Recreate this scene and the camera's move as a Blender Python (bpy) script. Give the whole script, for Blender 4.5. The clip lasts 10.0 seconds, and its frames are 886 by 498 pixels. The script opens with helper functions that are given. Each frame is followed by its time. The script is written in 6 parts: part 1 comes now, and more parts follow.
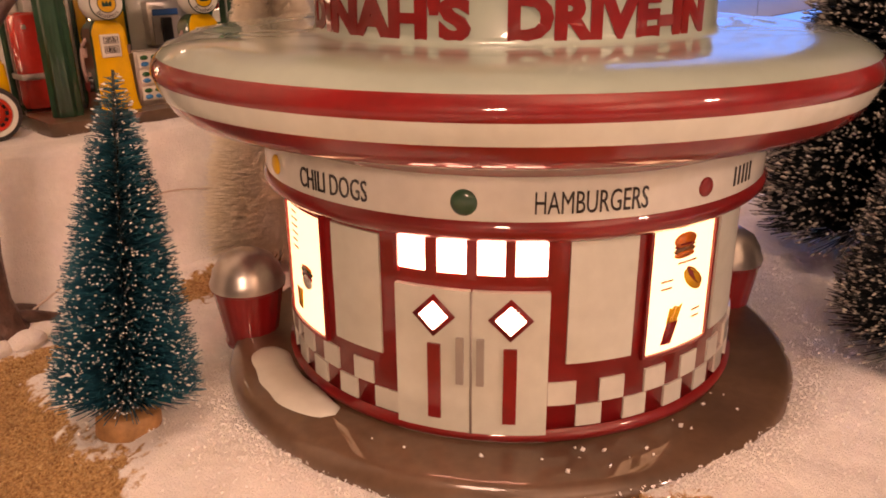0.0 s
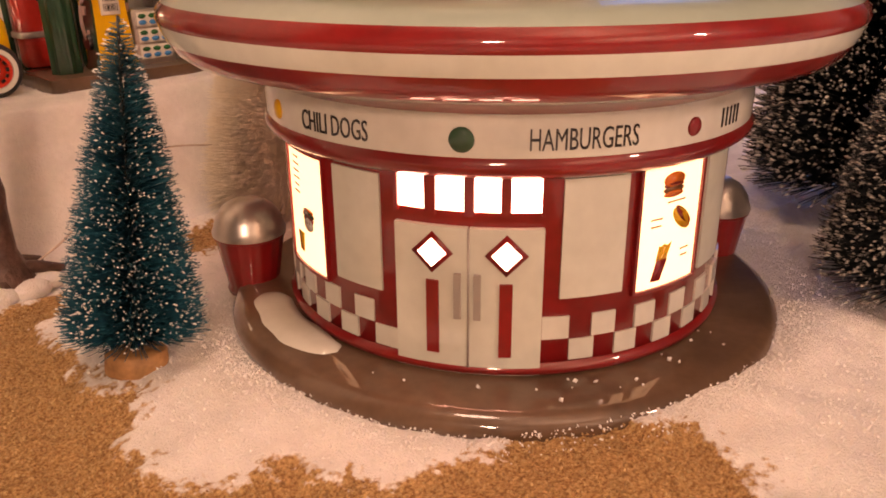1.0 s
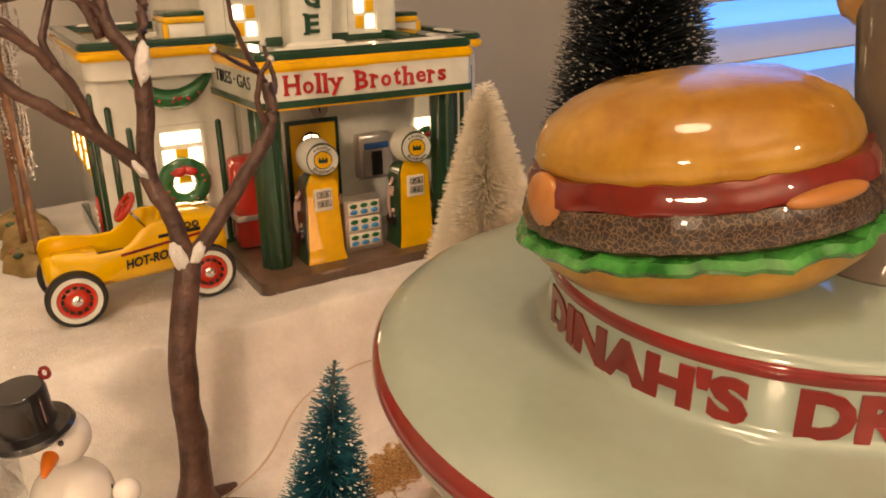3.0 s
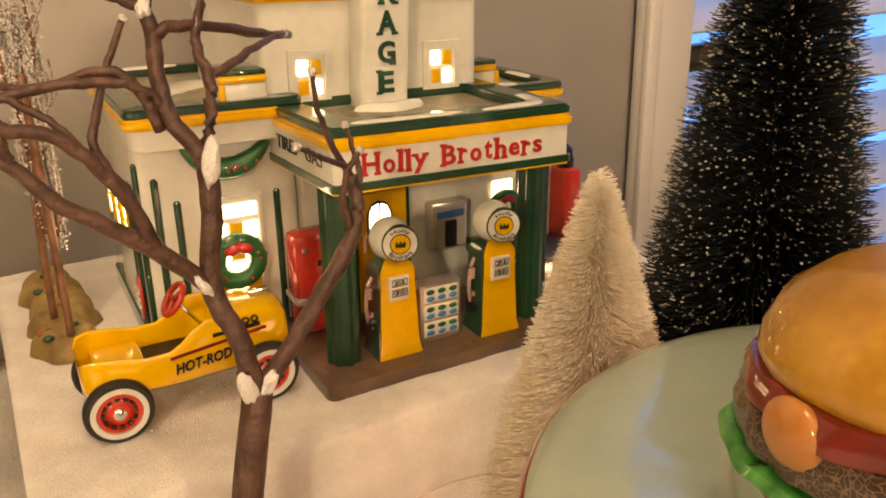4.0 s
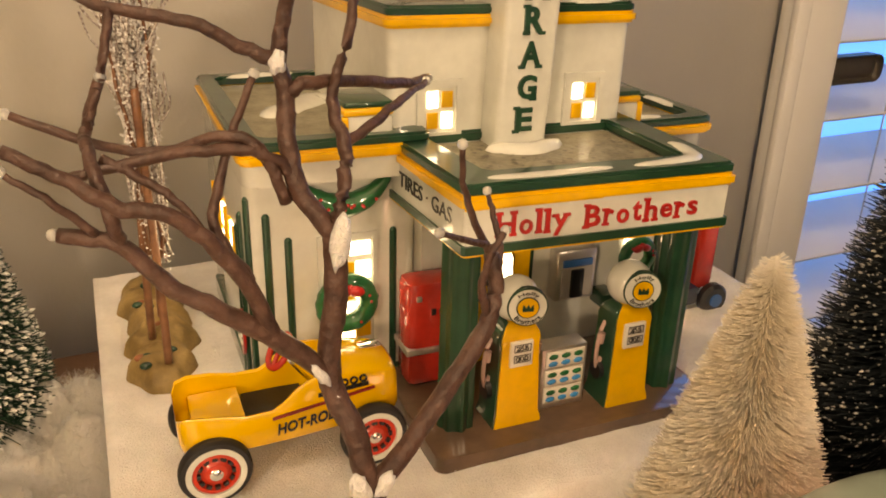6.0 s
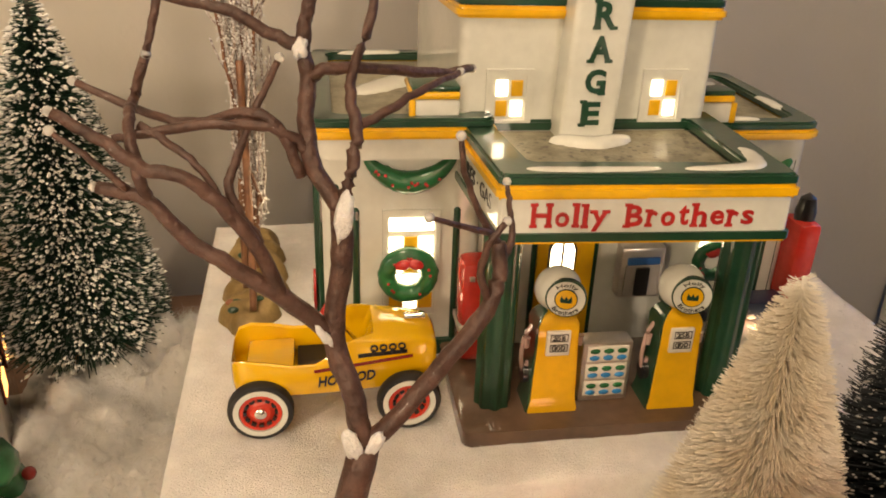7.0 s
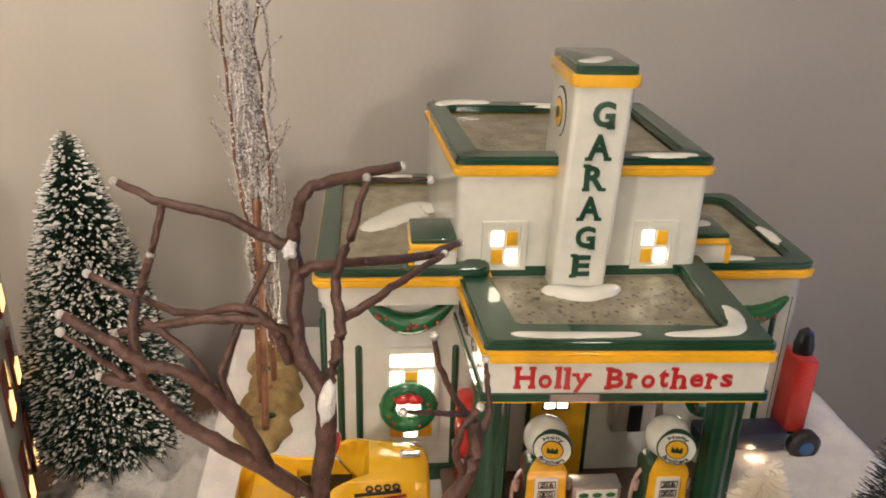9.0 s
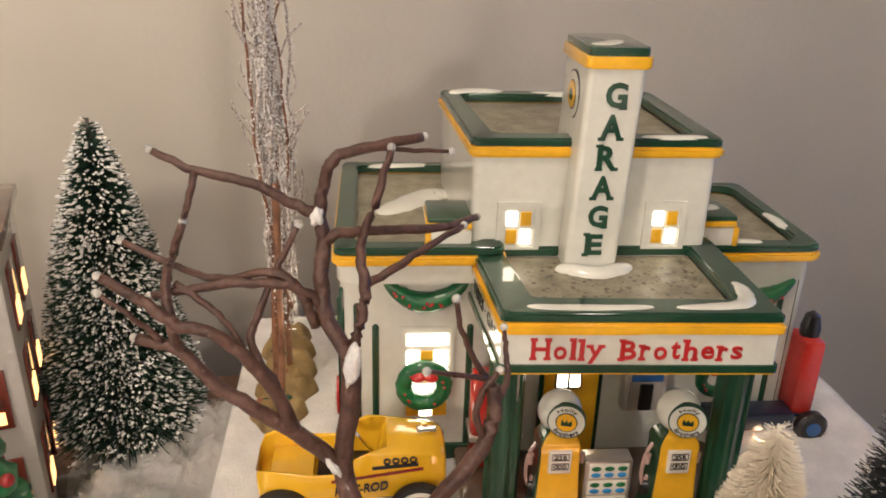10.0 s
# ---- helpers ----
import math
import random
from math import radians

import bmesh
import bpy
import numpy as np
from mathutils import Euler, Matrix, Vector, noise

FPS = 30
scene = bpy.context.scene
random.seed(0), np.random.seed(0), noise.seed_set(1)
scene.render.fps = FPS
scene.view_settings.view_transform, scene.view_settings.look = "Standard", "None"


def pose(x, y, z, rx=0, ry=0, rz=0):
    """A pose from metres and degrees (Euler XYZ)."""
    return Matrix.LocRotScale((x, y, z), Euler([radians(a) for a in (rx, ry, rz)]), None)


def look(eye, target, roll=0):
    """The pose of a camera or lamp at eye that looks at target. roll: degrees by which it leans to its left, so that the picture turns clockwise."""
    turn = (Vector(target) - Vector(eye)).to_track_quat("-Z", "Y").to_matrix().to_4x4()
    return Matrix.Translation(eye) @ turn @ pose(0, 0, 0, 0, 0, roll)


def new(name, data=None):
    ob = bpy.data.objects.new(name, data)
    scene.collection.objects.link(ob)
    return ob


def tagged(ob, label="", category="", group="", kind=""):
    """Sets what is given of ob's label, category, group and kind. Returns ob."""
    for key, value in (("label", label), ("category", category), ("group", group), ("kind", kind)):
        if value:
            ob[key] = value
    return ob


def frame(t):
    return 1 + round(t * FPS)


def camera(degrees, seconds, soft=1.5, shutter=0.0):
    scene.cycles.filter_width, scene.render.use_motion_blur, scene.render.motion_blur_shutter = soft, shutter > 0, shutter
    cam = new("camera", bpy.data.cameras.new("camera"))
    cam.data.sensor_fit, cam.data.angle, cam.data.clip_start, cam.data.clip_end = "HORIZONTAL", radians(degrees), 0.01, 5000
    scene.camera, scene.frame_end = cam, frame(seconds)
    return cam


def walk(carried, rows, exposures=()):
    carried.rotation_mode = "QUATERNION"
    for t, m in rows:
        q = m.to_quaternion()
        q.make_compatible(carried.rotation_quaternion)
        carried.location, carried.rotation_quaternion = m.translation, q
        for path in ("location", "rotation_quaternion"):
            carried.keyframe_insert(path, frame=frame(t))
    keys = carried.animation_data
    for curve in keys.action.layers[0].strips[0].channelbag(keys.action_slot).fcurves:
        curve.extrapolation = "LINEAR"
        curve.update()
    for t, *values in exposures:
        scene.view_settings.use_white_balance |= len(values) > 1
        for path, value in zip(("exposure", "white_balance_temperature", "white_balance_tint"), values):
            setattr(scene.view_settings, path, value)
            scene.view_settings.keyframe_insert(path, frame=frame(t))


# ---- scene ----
cam = camera(57.4, 10.0, soft=1.8)
METRES, EYE, TILT, LEAN, TURN = 0.42, 0.12, -20.0, 2.5, -44.0
ROWS = [
    (0.0, 0.0, 0.0, 0.0, 0.0, 0.0, -0.0),
    (0.5, -0.005, -0.013, -0.0293, -0.54, -1.23, 0.14),
    (1.0, -0.0033, -0.0174, -0.0228, -0.52, -1.61, 0.12),
    (1.5, -0.0165, -0.026, 0.0013, 1.75, -1.33, -0.83),
    (2.0, -0.0299, -0.0227, 0.0549, 6.56, -0.24, -3.12),
    (2.5, -0.03, 0.0129, 0.1308, 9.56, -0.51, -3.91),
    (3.0, -0.0515, 0.0503, 0.1917, 11.84, -1.57, -4.76),
    (4.5, -0.2071, 0.1914, 0.2982, 12.53, -2.61, -5.84),
    (5.0, -0.2644, 0.2043, 0.2772, 11.78, -3.02, -6.55),
    (5.5, -0.2529, 0.2015, 0.3107, 13.2, -3.81, -7.5),
    (7.0, -0.1201, 0.2198, 0.3708, 32.1, -10.05, -14.13),
    (7.5, -0.079, 0.2337, 0.3882, 34.99, -10.91, -14.7),
    (8.0, -0.0896, 0.2375, 0.4174, 35.73, -10.57, -14.93),
    (8.5, -0.1014, 0.2255, 0.4881, 35.55, -9.39, -14.61),
    (9.0, -0.0955, 0.2124, 0.4792, 35.58, -8.5, -14.58),
    (9.5, -0.0887, 0.1991, 0.4703, 35.63, -7.97, -14.58),
    (10.0, -0.0877, 0.1905, 0.451, 35.67, -7.73, -14.63),
]
walk(cam, [(t, pose(0, 0, EYE, TILT, LEAN, TURN) @ pose(METRES * x, METRES * y, METRES * z, 90 + pitch, roll, yaw)) for t, x, y, z, yaw, pitch, roll in ROWS],
     exposures=[(0.0, -0.16, 8300, 45), (1.5, -0.16, 8200, 41), (2.5, -0.08, 8000, 29), (3.2, 0.08, 8000, 17), (4.5, 0.18, 8900, 16), (5.5, 0.18, 8500, 14), (7.0, 0.18, 7100, 11), (7.6, 0.16, 6000, 10), (8.5, 0.16, 5750, 10), (10.0, 0.20, 5750, 12)])

# ---------------- world and light ----------------
world = bpy.data.worlds.new("dusk")
scene.world = world
world.use_nodes = True
wn = world.node_tree.nodes
sky = wn.new("ShaderNodeTexSky")
sky.sky_type = "NISHITA"
sky.sun_disc = False
sky.sun_elevation, sky.sun_rotation = radians(4), radians(150)
world.node_tree.links.new(sky.outputs[0], wn["Background"].inputs[0])
wn["Background"].inputs[1].default_value = 0.1


def lamp(name, kind, where, target, power, colour, size=0.3, size_y=None):
    d = bpy.data.lights.new(name, kind)
    d.energy, d.color = power, colour
    if kind == "AREA":
        d.shape = "RECTANGLE" if size_y else "DISK"
        d.size = size
        if size_y:
            d.size_y = size_y
    else:
        d.shadow_soft_size = size
    ob = new(name, d)
    ob.matrix_world = look(where, target)
    return ob


# ---------------- materials ----------------
def mat(name, colour, rough=0.5, metal=0.0, coat=0.0, spread=0.12, scale=60.0, bump=0.0, bump_scale=400.0,
        emit=None, emit_power=0.0, second=None, second_scale=None, sss=0.0, spec=0.5, contrast=(0.35, 0.65), trans=0.0):
    m = bpy.data.materials.new(name)
    m.use_nodes = True
    nt = m.node_tree
    b = nt.nodes["Principled BSDF"]
    co = nt.nodes.new("ShaderNodeTexCoord")
    n1 = nt.nodes.new("ShaderNodeTexNoise")
    n1.inputs["Scale"].default_value, n1.inputs["Detail"].default_value = second_scale or scale, 5
    n2 = nt.nodes.new("ShaderNodeTexNoise")
    n2.inputs["Scale"].default_value, n2.inputs["Detail"].default_value = scale * 7, 3
    nt.links.new(co.outputs["Object"], n1.inputs["Vector"])
    nt.links.new(co.outputs["Object"], n2.inputs["Vector"])
    ramp = nt.nodes.new("ShaderNodeValToRGB")
    ramp.color_ramp.elements[0].position, ramp.color_ramp.elements[1].position = contrast
    c2 = second or tuple(min(1, c * (1 + spread)) for c in colour)
    c1 = colour if second else tuple(c * (1 - spread) for c in colour)
    ramp.color_ramp.elements[0].color, ramp.color_ramp.elements[1].color = (*c1, 1), (*c2, 1)
    nt.links.new(n1.outputs["Fac"], ramp.inputs["Fac"])
    mix = nt.nodes.new("ShaderNodeMix")
    mix.data_type, mix.blend_type = "RGBA", "MULTIPLY"
    mix.inputs["Factor"].default_value = min(1.0, spread * 2.5)
    grey = nt.nodes.new("ShaderNodeMapRange")
    grey.inputs["From Min"].default_value, grey.inputs["From Max"].default_value = 0.3, 0.7
    grey.inputs["To Min"].default_value, grey.inputs["To Max"].default_value = 0.75, 1.1
    nt.links.new(n2.outputs["Fac"], grey.inputs["Value"])
    nt.links.new(ramp.outputs["Color"], mix.inputs["A"])
    nt.links.new(grey.outputs["Result"], mix.inputs["B"])
    nt.links.new(mix.outputs["Result"], b.inputs["Base Color"])
    b.inputs["Roughness"].default_value, b.inputs["Metallic"].default_value = rough, metal
    b.inputs["Specular IOR Level"].default_value = spec
    b.inputs["Coat Weight"].default_value, b.inputs["Coat Roughness"].default_value = coat, 0.035
    if sss:
        b.inputs["Subsurface Weight"].default_value = sss
        b.inputs["Subsurface Radius"].default_value = (0.004, 0.003, 0.002)
        b.inputs["Subsurface Scale"].default_value = 1.0
    if trans:
        b.inputs["Transmission Weight"].default_value = trans
    if bump:
        n3 = nt.nodes.new("ShaderNodeTexNoise")
        n3.inputs["Scale"].default_value, n3.inputs["Detail"].default_value = bump_scale, 4
        nt.links.new(co.outputs["Object"], n3.inputs["Vector"])
        bp = nt.nodes.new("ShaderNodeBump")
        bp.inputs["Strength"].default_value, bp.inputs["Distance"].default_value = bump, 0.001
        nt.links.new(n3.outputs["Fac"], bp.inputs["Height"])
        nt.links.new(bp.outputs["Normal"], b.inputs["Normal"])
    if emit:
        b.inputs["Emission Color"].default_value = (*emit, 1)
        b.inputs["Emission Strength"].default_value = emit_power
    return m


def glaze(name, colour, spread=0.08, rough=0.38, **k):
    return mat(name, colour, rough=rough, coat=1.0, spec=0.25, spread=spread, scale=35, bump=0.12, bump_scale=120, **k)


WHITE = glaze("white_glaze", (0.66, 0.67, 0.61))
CREAM = glaze("cream_glaze", (0.64, 0.67, 0.60))
RED = glaze("red_glaze", (0.24, 0.011, 0.011), spread=0.2)
BUTTON_GREEN = glaze("bottle_green_glaze", (0.02, 0.075, 0.04), spread=0.3)
GREEN = glaze("dark_green_glaze", (0.012, 0.055, 0.028), spread=0.2)
LEAFY = glaze("leaf_green_glaze", (0.012, 0.14, 0.045), spread=0.35)
YELLOW = glaze("yellow_glaze", (0.83, 0.46, 0.012), spread=0.12)
ORANGE = glaze("orange_glaze", (0.75, 0.18, 0.02))
BLACK = glaze("black_glaze", (0.012, 0.011, 0.012))
BROWN = glaze("brown_glaze", (0.125, 0.075, 0.047), spread=0.25)
GREY = glaze("grey_glaze", (0.36, 0.33, 0.30))
BLUE = glaze("blue_glaze", (0.03, 0.12, 0.35))
ROOF = mat("roof_grit_glaze", (0.26, 0.24, 0.17), rough=0.55, coat=0.12, spread=0.25, scale=120, bump=0.5, bump_scale=500)
SILVER = mat("silver_paint", (0.62, 0.58, 0.54), rough=0.32, metal=0.85, spread=0.1, scale=80)
CHROME = mat("chrome", (0.8, 0.8, 0.8), rough=0.12, metal=1.0, spread=0.03)
RUBBER = mat("black_rubber", (0.018, 0.017, 0.017), rough=0.55, spread=0.2)
SNOW = mat("snow_flake_sheet", (0.82, 0.80, 0.78), rough=0.75, spread=0.07, scale=70, bump=0.9, bump_scale=1500, sss=0.25)
COTTON = mat("cotton_batting", (0.62, 0.61, 0.59), rough=0.95, spread=0.06, scale=40, bump=0.8, bump_scale=500, sss=0.3)
SAND = mat("sand", (0.30, 0.165, 0.06), rough=0.9, second=(0.52, 0.35, 0.17), second_scale=900, bump=1.0, bump_scale=1600, spread=0.2, scale=300)
LIT = mat("lit_window", (0.9, 0.8, 0.6), rough=0.3, emit=(1.0, 0.82, 0.55), emit_power=7, spread=0.05)
LITW = mat("lit_window_diner", (0.9, 0.75, 0.6), rough=0.3, emit=(1.0, 0.50, 0.36), emit_power=15, spread=0.05)
PAINT = mat("wall_paint", (0.74, 0.70, 0.62), rough=0.85, spread=0.04, scale=2.5, bump=0.15, bump_scale=260)
TRIM = mat("trim_paint", (0.72, 0.71, 0.69), rough=0.5, spread=0.04, scale=3)
SLAT = mat("blind_slat_white", (0.62, 0.63, 0.66), rough=0.45, spread=0.04, scale=6)


# ---------------- helpers ----------------
def bm_new():
    return bmesh.new()


def link(name, bm, material, smooth=35):
    me = bpy.data.meshes.new(name)
    if smooth:
        for f in bm.faces:
            f.smooth = True
        lim = radians(smooth)
        for e in bm.edges:
            if len(e.link_faces) == 2 and e.calc_face_angle(0) > lim:
                e.smooth = False
    bm.to_mesh(me)
    bm.free()
    mats = material if isinstance(material, (list, tuple)) else [material]
    for m in mats:
        me.materials.append(m)
    return new(name, me)


def part(name, bm, material, parent, label="", smooth=35):
    ob = link(name, bm, material, smooth)
    ob.parent = parent
    if label:
        tagged(ob, label)
    return ob


def thing(name, label, category, m=None, group="", kind=""):
    ob = new(name)
    ob.empty_display_size = 0.01
    if m is not None:
        ob.matrix_world = m
    return tagged(ob, label, category, group, kind)


def box(bm, x0, x1, y0, y1, z0, z1, bevel=0.0, seg=2, m=None):
    vs = [bm.verts.new((x, y, z)) for x in (x0, x1) for y in (y0, y1) for z in (z0, z1)]
    q = [(0, 1, 3, 2), (4, 6, 7, 5), (0, 4, 5, 1), (2, 3, 7, 6), (0, 2, 6, 4), (1, 5, 7, 3)]
    fs = [bm.faces.new([vs[i] for i in f]) for f in q]
    if bevel:
        es = list({e for f in fs for e in f.edges})
        r = bmesh.ops.bevel(bm, geom=es, offset=bevel, segments=seg, profile=0.5, affect="EDGES")
        vs = list({v for f in r["faces"] for v in f.verts} | {v for v in vs if v.is_valid})
    if m is not None:
        bmesh.ops.transform(bm, matrix=m, verts=vs)
    return vs


def lathe(bm, profile, n=48, m=None, a0=0.0, a1=math.tau, mats=None):
    """profile: (r, z) from bottom to top."""
    full = abs(a1 - a0 - math.tau) < 1e-6
    k = n if full else n + 1
    rings = []
    for r, z in profile:
        if r < 1e-7:
            rings.append([bm.verts.new((0, 0, z))])
        else:
            rings.append([bm.verts.new((r * math.cos(a0 + (a1 - a0) * i / n), r * math.sin(a0 + (a1 - a0) * i / n), z)) for i in range(k)])
    for j, (lo, hi) in enumerate(zip(rings, rings[1:])):
        for i in range(n):
            i2 = (i + 1) % k
            if len(lo) == 1 and len(hi) == 1:
                continue
            if len(lo) == 1:
                f = bm.faces.new((lo[0], hi[i2], hi[i]))
            elif len(hi) == 1:
                f = bm.faces.new((lo[i], lo[i2], hi[0]))
            else:
                f = bm.faces.new((lo[i], lo[i2], hi[i2], hi[i]))
            if mats:
                f.material_index = mats[j]
    vs = [v for ring in rings for v in ring]
    if m is not None:
        bmesh.ops.transform(bm, matrix=m, verts=vs)
    return vs


def tube(bm, pts, radii, n=8, cap=True):
    pts = [Vector(p) for p in pts]
    rings = []
    up = Vector((0.3, 0.2, 1)).normalized()
    for i, p in enumerate(pts):
        d = (pts[min(i + 1, len(pts) - 1)] - pts[max(i - 1, 0)]).normalized()
        a = d.cross(up)
        if a.length < 0.1:
            a = d.cross(Vector((1, 0, 0)))
        a.normalize()
        b = d.cross(a).normalized()
        r = radii[i] if isinstance(radii, (list, tuple)) else radii
        rings.append([bm.verts.new(p + r * (math.cos(math.tau * k / n) * a + math.sin(math.tau * k / n) * b)) for k in range(n)])
    for lo, hi in zip(rings, rings[1:]):
        for k in range(n):
            bm.faces.new((lo[k], lo[(k + 1) % n], hi[(k + 1) % n], hi[k]))
    if cap:
        bm.faces.new(rings[0][::-1])
        bm.faces.new(rings[-1])
    return [v for r in rings for v in r]


def smooth_path(pts, steps=5):
    """Catmull-Rom through points."""
    p = [Vector(a) for a in pts]
    p = [2 * p[0] - p[1], *p, 2 * p[-1] - p[-2]]
    out = []
    for i in range(1, len(p) - 2):
        for s in range(steps):
            t = s / steps
            out.append(0.5 * (2 * p[i] + (p[i + 1] - p[i - 1]) * t + (2 * p[i - 1] - 5 * p[i] + 4 * p[i + 1] - p[i + 2]) * t * t
                              + (3 * p[i] - p[i - 1] - 3 * p[i + 1] + p[i + 2]) * t ** 3))
    out.append(p[-2])
    return out


def prism(bm, outline, z0, z1, bevel=0.0, m=None):
    """An outline (x, y) counter-clockwise, raised from z0 to z1."""
    lo = [bm.verts.new((x, y, z0)) for x, y in outline]
    hi = [bm.verts.new((x, y, z1)) for x, y in outline]
    n = len(outline)
    fs = [bm.faces.new(lo[::-1]), bm.faces.new(hi)]
    fs += [bm.faces.new((lo[i], lo[(i + 1) % n], hi[(i + 1) % n], hi[i])) for i in range(n)]
    vs = lo + hi
    if bevel:
        r = bmesh.ops.bevel(bm, geom=list({e for e in fs[0].edges} | {e for e in fs[1].edges}), offset=bevel, segments=2, profile=0.5, affect="EDGES")
        vs = list({v for f in r["faces"] for v in f.verts} | {v for v in vs if v.is_valid})
    if m is not None:
        bmesh.ops.transform(bm, matrix=m, verts=vs)
    return vs


def rounded(x0, x1, y0, y1, r, n=5):
    out = []
    for cx, cy, a in ((x1 - r, y1 - r, 0), (x0 + r, y1 - r, 90), (x0 + r, y0 + r, 180), (x1 - r, y0 + r, 270)):
        out += [(cx + r * math.cos(radians(a + 90 * i / n)), cy + r * math.sin(radians(a + 90 * i / n))) for i in range(n + 1)]
    return out


def frame_ring(bm, outer, inner, z0, z1, m=None):
    """A wall between two outlines of as many points, from z0 to z1."""
    n = len(outer)
    vs = [[bm.verts.new((x, y, z)) for x, y in o] for o in (outer, inner) for z in (z0, z1)]
    ol, oh, il, ih = vs
    for i in range(n):
        j = (i + 1) % n
        bm.faces.new((ol[i], ol[j], oh[j], oh[i]))
        bm.faces.new((ih[i], ih[j], il[j], il[i]))
        bm.faces.new((oh[i], oh[j], ih[j], ih[i]))
        bm.faces.new((il[i], il[j], ol[j], ol[i]))
    flat = [v for r in vs for v in r]
    if m is not None:
        bmesh.ops.transform(bm, matrix=m, verts=flat)
    return flat


def letters(text, width, height, depth=0.0006, bold=0.0):
    """Text as a bmesh in the xz plane, facing -y, its middle at the origin, stretched to width and height."""
    c = bpy.data.curves.new("letters", "FONT")
    c.body, c.extrude, c.offset, c.resolution_u = text, 0.1, bold, 3
    ob = new("letters", c)
    bpy.context.view_layer.update()
    me = ob.to_mesh()
    bm = bmesh.new()
    bm.from_mesh(me)
    ob.to_mesh_clear()
    bpy.data.objects.remove(ob)
    bpy.data.curves.remove(c)
    xs, ys = [v.co.x for v in bm.verts], [v.co.y for v in bm.verts]
    mx, my = (min(xs) + max(xs)) / 2, (min(ys) + max(ys)) / 2
    sx, sy = width / (max(xs) - min(xs)), height / (max(ys) - min(ys))
    for v in bm.verts:
        v.co = Vector(((v.co.x - mx) * sx, -depth if v.co.z > 0 else depth * 0.3, (v.co.y - my) * sy))
    return bm


GLYPH = {"H": (0.80, 1.0, 0.0), "o": (0.56, 0.68, 0.0), "l": (0.20, 1.0, 0.0), "y": (0.62, 0.92, -0.26), "B": (0.70, 1.0, 0.0), "r": (0.42, 0.68, 0.0), "t": (0.40, 0.92, 0.0),
         "h": (0.58, 1.0, 0.0), "e": (0.56, 0.68, 0.0), "s": (0.48, 0.68, 0.0), " ": (0.42, 0.0, 0.0), "G": (0.86, 1.0, 0.0), "A": (0.90, 1.0, 0.0), "R": (0.84, 1.0, 0.0), "E": (0.80, 1.0, 0.0)}
SERIF = {"H": ((0.12, 0), (0.88, 0), (0.12, 1), (0.88, 1)), "l": ((0.5, 0), (0.3, 1)), "y": ((0.1, 1), (0.9, 1)), "B": ((0.1, 0), (0.1, 1)), "r": ((0.2, 0), (0.12, 1)), "h": ((0.15, 0), (0.85, 0), (0.1, 1)),
         "A": ((0.08, 0), (0.92, 0)), "R": ((0.12, 0), (0.92, 0), (0.08, 1)), "E": ((0.06, 0), (0.06, 1)), "G": ((0.85, 0),)}


def slab_letters(text, height, depth, bold, gap=0.16, jitter=0.0):
    """Letters with slab serifs in the xz plane, facing -y, their middle at the origin, as one bmesh and its width."""
    out, x, k = bm_new(), 0.0, 0
    for ch in text:
        w, h, dz = GLYPH[ch]
        w, h, dz = w * height, h * height, dz * height
        if ch != " ":
            k += 1
            lift = jitter * height * (1 if k % 2 else -1)
            bm = letters(ch, w, h, depth, bold)
            move(bm, Matrix.Translation((x + w / 2, 0, dz + h / 2 + lift)))
            for fx, fz in SERIF.get(ch, ()):
                cx, cz, t = x + fx * w, dz + fz * h + lift, 0.065 * height
                box(bm, cx - 0.15 * height, cx + 0.15 * height, -depth * 0.97, depth * 0.3, cz - t, cz + t)
            me = bpy.data.meshes.new("glyph")
            bm.to_mesh(me)
            bm.free()
            out.from_mesh(me)
            bpy.data.meshes.remove(me)
        x += w + gap * height
    x -= gap * height
    move(out, Matrix.Translation((-x / 2, 0, -height / 2)))
    return out, x


def move(bm, m):
    bmesh.ops.transform(bm, matrix=m, verts=bm.verts)
    return bm


def wrap(bm, radius, angle, z):
    """Bend text in the xz plane round the z axis, its middle at the angle (degrees), outwards."""
    for v in bm.verts:
        a = radians(angle) + v.co.x / radius
        r = radius - v.co.y
        v.co = Vector((r * math.cos(a), r * math.sin(a), v.co.z + z))
    return bm


